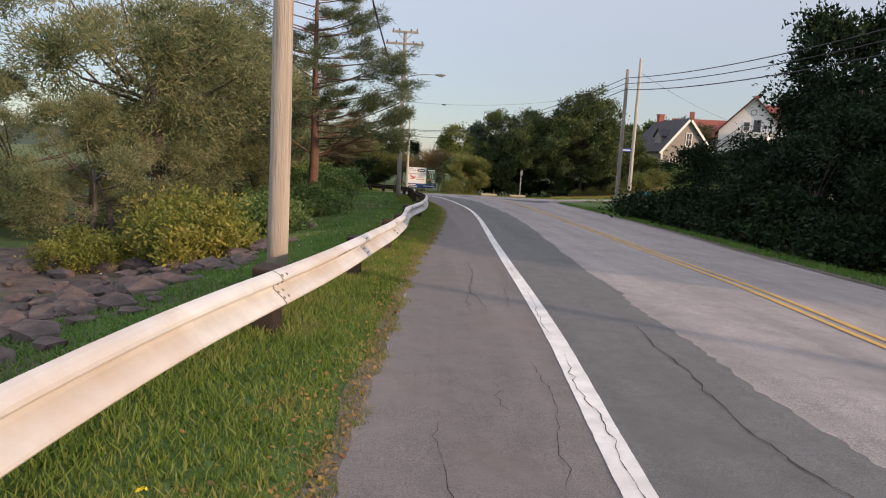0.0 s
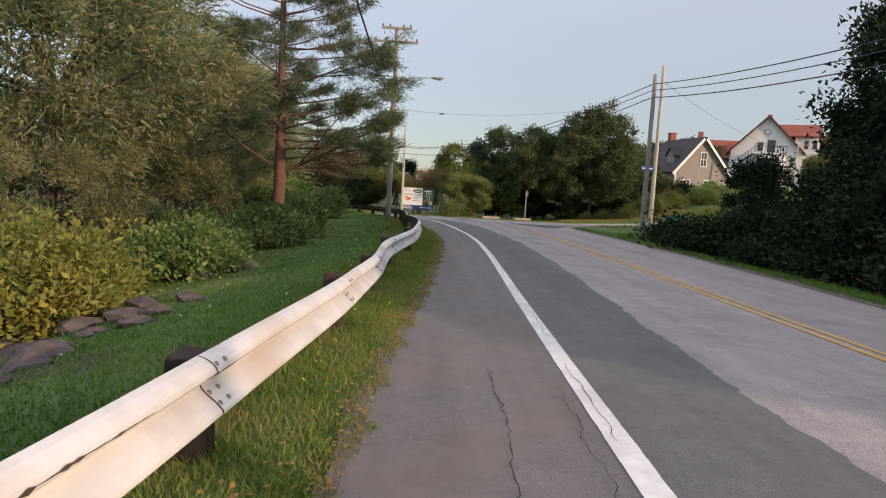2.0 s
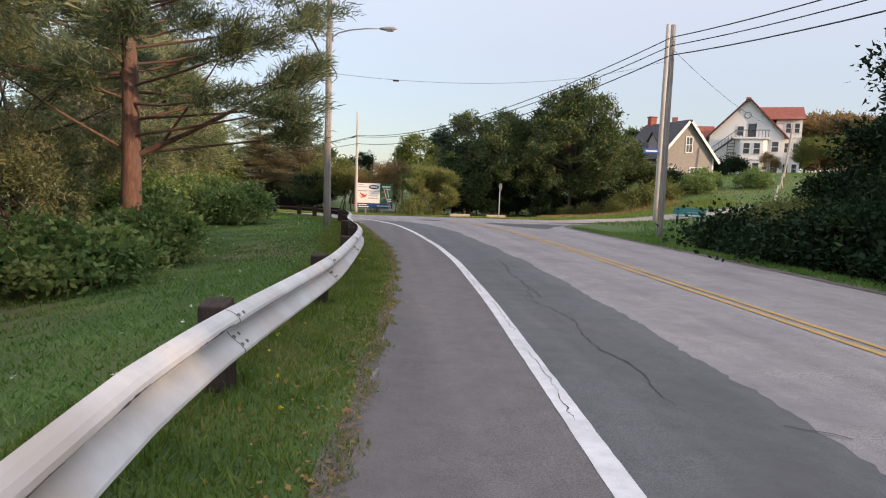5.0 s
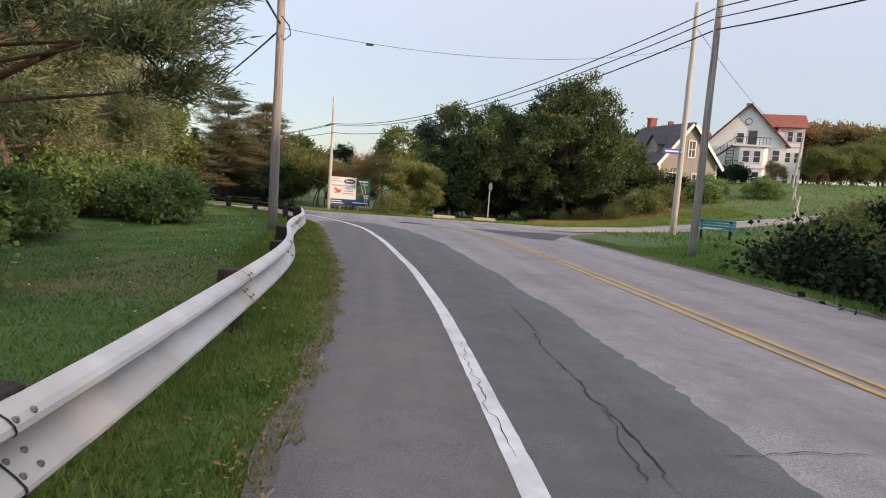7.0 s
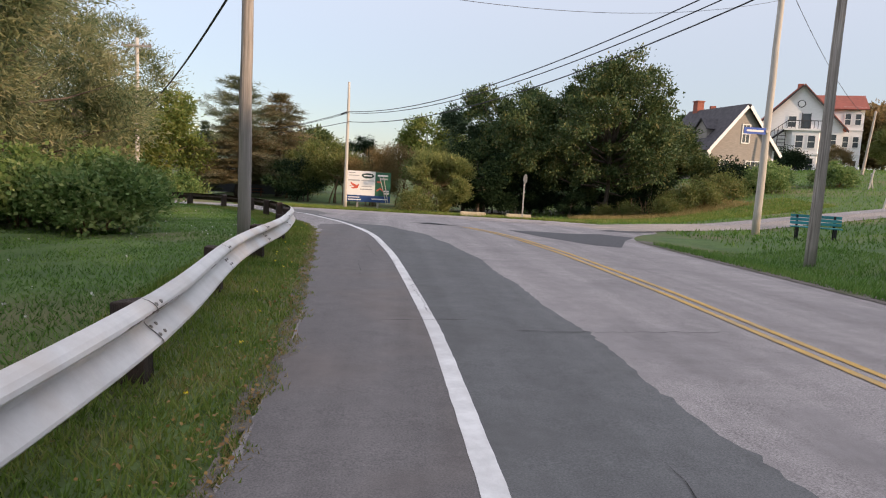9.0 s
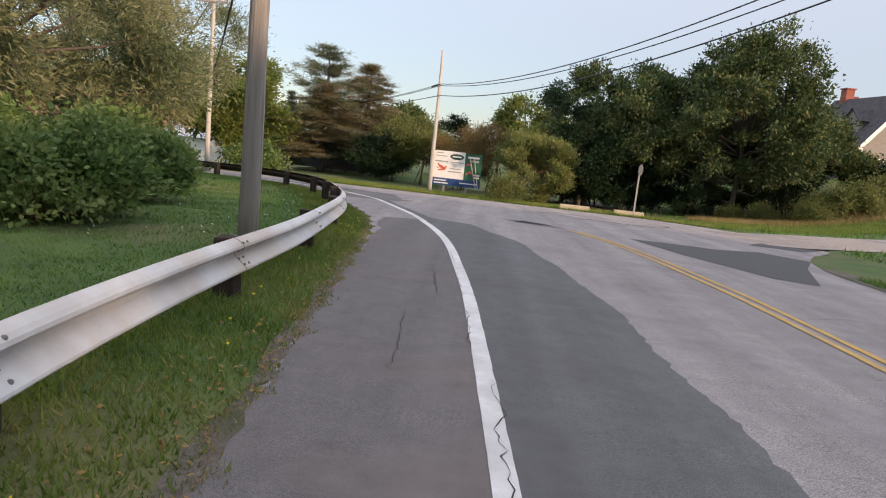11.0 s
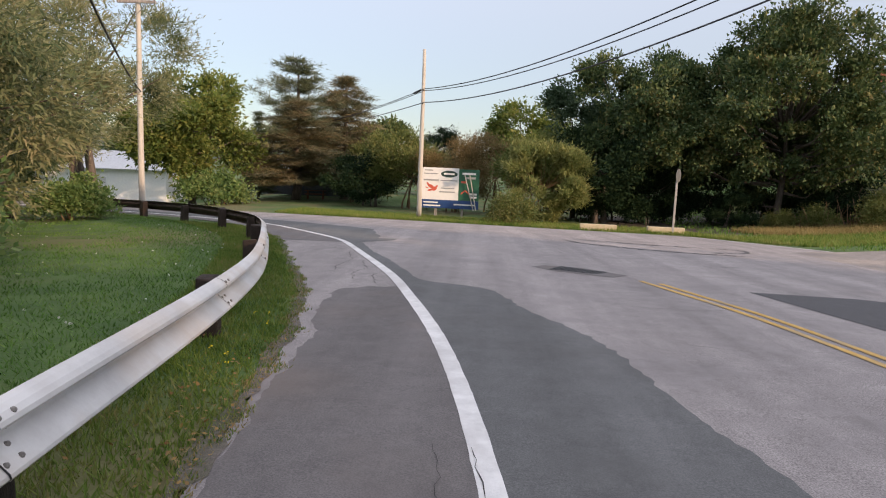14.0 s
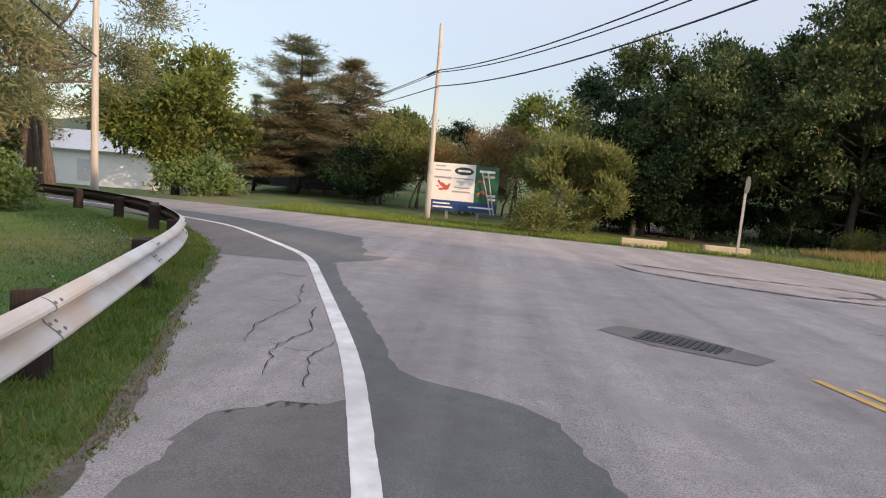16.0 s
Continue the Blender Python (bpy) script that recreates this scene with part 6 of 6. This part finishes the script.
def white_house():
    x, y = 56.0, 112.0
    ob = thing("white_house", pose(x, y, 2.6, 0, 0, -24), "tall white clapboard house with red roofs and a fire stair", "house")
    W, D, E_, R = 10.5, 11.0, 6.9, 12.4
    part("wall", gable_body(-W / 2, W / 2, 0, D, E_, R), M_WHITEWALL, ob)
    part("foundation", box(-W / 2 - 0.05, -0.05, -3, W / 2 + 0.05, D + 0.05, 0.02), M_CONCRETE, ob)
    o, k = 0.5, (R - E_) / (W / 2)
    for sg in (-1, 1):
        part("roof", roof_slab((0, -o, R), (0, D + o, R), (sg * (W / 2 + o), D + o, E_ - k * o), (sg * (W / 2 + o), -o, E_ - k * o)), M_ROOF_RED, ob)
        part("bargeboard", roof_slab((0, -o - 0.08, R - 0.2), (0, -o - 0.01, R - 0.2), (sg * (W / 2 + o), -o - 0.01, E_ - k * o - 0.2), (sg * (W / 2 + o), -o - 0.08, E_ - k * o - 0.2), 0.16), M_DARKTRIM, ob)
    # Wing with its own roof across.
    part("wing_wall", gable_body(W / 2 - 1.0, W / 2 + 2.6, 1.5, 7.0, 9.6, 11.4, "x"), M_WHITEWALL, ob)
    part("wing_roof", roof_slab((1.5, 4.25, 11.45), (W / 2 + 3.0, 4.25, 11.45), (W / 2 + 3.0, 1.0, 9.3), (1.5, 1.0, 9.3)), M_ROOF_RED, ob)
    part("wing_roof", roof_slab((1.5, 4.25, 11.45), (W / 2 + 3.0, 4.25, 11.45), (W / 2 + 3.0, 7.5, 9.3), (1.5, 7.5, 9.3)), M_ROOF_RED, ob)
    for z in (1.2, 4.4, 7.4):
        window(ob, W / 2 + 0.7, z, 0.65, 1.4, y=1.5, mullions=0)
        window(ob, W / 2 + 1.9, z, 0.65, 1.4, y=1.5, mullions=0)
        part("band", box(W / 2 + 0.1, 1.38, z + 2.25, W / 2 + 2.7, 1.48, z + 2.36), M_TRIM, ob)
    # Two-storey bay on the gable.
    bv = []
    for zb in (0.0, 6.3):
        bv += [(-1.6, 0, zb), (-0.9, -1.2, zb), (2.3, -1.2, zb), (3.0, 0, zb)]
    part("bay", (bv, [(0, 1, 5, 4), (1, 2, 6, 5), (2, 3, 7, 6), (4, 5, 6, 7), (3, 2, 1, 0)]), M_WHITEWALL, ob)
    for z in (1.0, 4.0):
        window(ob, 0.0, z, 0.85, 1.6, y=-1.2, mullions=0)
        window(ob, 1.45, z, 0.85, 1.6, y=-1.2, mullions=0)
    part("bay_cornice", box(-1.9, -1.45, 6.25, 3.3, 0.0, 6.5), M_TRIM, ob)
    part("bay_cornice", box(-1.7, -1.35, 3.1, 3.1, -1.21, 3.3), M_TRIM, ob)
    # Balcony over the bay.
    for k in range(11):
        part("baluster", box(-1.6 + 0.45 * k, -1.35, 6.5, -1.53 + 0.45 * k, -1.3, 7.5), M_DARKTRIM, ob)
    part("balcony_rail", box(-1.65, -1.38, 7.5, 3.05, -1.27, 7.6), M_DARKTRIM, ob)
    door = part("balcony_door", box(0.3, -0.06, 6.5, 1.2, 0.02, 8.6), M_PANE, ob)
    part("door_frame", box(0.18, -0.08, 6.5, 0.29, -0.005, 8.7), M_DARKTRIM, door)
    part("door_frame", box(1.21, -0.08, 6.5, 1.32, -0.005, 8.7), M_DARKTRIM, door)
    window(ob, -0.9, 6.8, 0.9, 1.4, mullions=0)
    rim = bmesh.new()
    bmesh.ops.create_cone(rim, cap_ends=True, segments=20, radius1=0.5, radius2=0.5, depth=0.06, matrix=Matrix.Translation((0, -0.02, 9.9)) @ Matrix.Rotation(radians(90), 4, "X"))
    ow = part("round_window", rim, M_DARKTRIM, ob)
    inner = bmesh.new()
    bmesh.ops.create_cone(inner, cap_ends=True, segments=20, radius1=0.4, radius2=0.4, depth=0.06, matrix=Matrix.Translation((0, -0.045, 9.9)) @ Matrix.Rotation(radians(90), 4, "X"))
    part("pane", inner, M_TRIM, ow)
    # Stair down the gable and a ladder-like lower flight.
    part("stair_stringer", tube([(-1.6, -0.9, 6.5), (-5.2, -0.9, 3.6)], [0.14, 0.14], 6), M_DARKTRIM, ob)
    part("stair_rail", tube([(-1.6, -0.95, 7.5), (-5.2, -0.95, 4.6)], [0.05, 0.05], 6), M_DARKTRIM, ob)
    for k in range(8):
        part("stair_post", tube([(-1.7 - 0.45 * k, -0.95, 6.4 - 0.362 * k), (-1.7 - 0.45 * k, -0.95, 7.4 - 0.362 * k)], [0.03, 0.03], 5), M_DARKTRIM, ob)
    for k in range(11):
        part("stair_tread", box(-2.6, -1.3, 0.5 + 0.5 * k, -1.7, -0.95, 0.58 + 0.5 * k), M_DARKTRIM, ob)
    for xx in (-2.65, -1.68):
        part("stair_string", tube([(xx, -1.0, 0), (xx, -1.0, 6.4)], [0.06, 0.06], 6), M_DARKTRIM, ob)
    window(ob, -3.6, 1.2, 1.0, 1.7, mullions=0)
    window(ob, 4.1, 1.2, 1.0, 1.7, mullions=0)
    window(ob, 4.1, 4.4, 0.9, 1.5, mullions=0)
    part("chimney", box(0.2, 6, 11.2, 0.9, 6.7, 13.4, 0.02), M_BRICK, ob)
    return ob


white_house()
rh = thing("brown_house", pose(54, 127, 4.0, 0, 0, -10), "red-roofed house half hidden behind trees", "house")
part("wall", gable_body(-5, 5, 0, 8, 5, 8.2, "x"), M_SHINGLE, rh)
part("roof", roof_slab((-5.4, 4, 8.25), (5.4, 4, 8.25), (5.4, -0.4, 4.7), (-5.4, -0.4, 4.7)), M_ROOF_RED, rh)
part("roof", roof_slab((-5.4, 4, 8.25), (5.4, 4, 8.25), (5.4, 8.4, 4.7), (-5.4, 8.4, 4.7)), M_ROOF_RED, rh)
part("chimney", box(-2, 3.6, 7.6, -1.2, 4.4, 9.8), M_BRICK, rh)

shed = thing("white_shed", pose(-33, 96, -3.4, 0, 0, 4), "long low white building with a pale grey roof", "building")
part("wall", gable_body(-9, 6.5, 0, 7, 2.6, 4.0, "x"), M_SHEDWALL, shed)
part("roof", roof_slab((-9.4, 3.5, 4.05), (6.9, 3.5, 4.05), (6.9, -0.4, 2.45), (-9.4, -0.4, 2.45), 0.1), M_SHEDROOF, shed)
part("roof", roof_slab((-9.4, 3.5, 4.05), (6.9, 3.5, 4.05), (6.9, 7.4, 2.45), (-9.4, 7.4, 2.45), 0.1), M_SHEDROOF, shed)
part("door", box(0.2, -0.05, 0, 1.2, 0.02, 1.8), M_SHEDROOF, shed)
part("foundation", box(-9.03, -0.03, -1.6, 6.53, 7.03, 0.01), M_SHEDWALL, shed)
gb = thing("grey_building", pose(-14.5, 101, height1(-14.5, 101), 0, 0, 0), "low slate-grey building behind spruces", "building")
part("wall", gable_body(-5, 5, 0, 6, 2.4, 3.4, "x"), M_GREYWALL, gb)
part("roof", roof_slab((-5.3, 3, 3.45), (5.3, 3, 3.45), (5.3, -0.4, 2.3), (-5.3, -0.4, 2.3), 0.1), M_SHEDROOF, gb)
part("roof", roof_slab((-5.3, 3, 3.45), (5.3, 3, 3.45), (5.3, 6.4, 2.3), (-5.3, 6.4, 2.3), 0.1), M_SHEDROOF, gb)
pt = thing("picnic_table", pose(-12.6, 95.0, height1(-12.6, 95), 0, 0, 10), "red-brown wooden picnic table under a spruce", "picnic table")
for k in range(5):
    part("top_board", box(-0.9, -0.37 + 0.15 * k, 0.72, 0.9, -0.24 + 0.15 * k, 0.76), M_PICNIC, pt)
for s_ in (-1, 1):
    part("bench_board", box(-0.9, s_ * 0.7 - 0.13, 0.42, 0.9, s_ * 0.7 + 0.13, 0.46), M_PICNIC, pt)
    part("leg", tube([(s_ * 0.65, -0.7, -0.05), (s_ * 0.65, -0.2, 0.72)], [0.045, 0.045], 6), M_PICNIC, pt)
    part("leg", tube([(s_ * 0.65, 0.7, -0.05), (s_ * 0.65, 0.2, 0.72)], [0.045, 0.045], 6), M_PICNIC, pt)
    part("crossbar", box(s_ * 0.65 - 0.03, -0.82, 0.36, s_ * 0.65 + 0.03, 0.82, 0.42), M_PICNIC, pt)

# Far shore beyond the bay.
hv, hf = [], []
hn = 60
for i in range(hn + 1):
    a = radians(100 + 75 * i / hn)
    for d_r, zt in ((700, -6), (760, 14 + 8 * noise.noise(Vector((i * 0.35, 0, 2)))), (1100, 10)):
        hv.append((math.cos(a) * d_r, math.sin(a) * d_r, zt))
for i in range(hn):
    for k in range(2):
        hf.append((i * 3 + k, (i + 1) * 3 + k, (i + 1) * 3 + k + 1, i * 3 + k + 1))
tagged(part("backdrop", (hv, hf), M_HILL, smooth=True), "low wooded hills along the far shore", "hills", kind="structure")
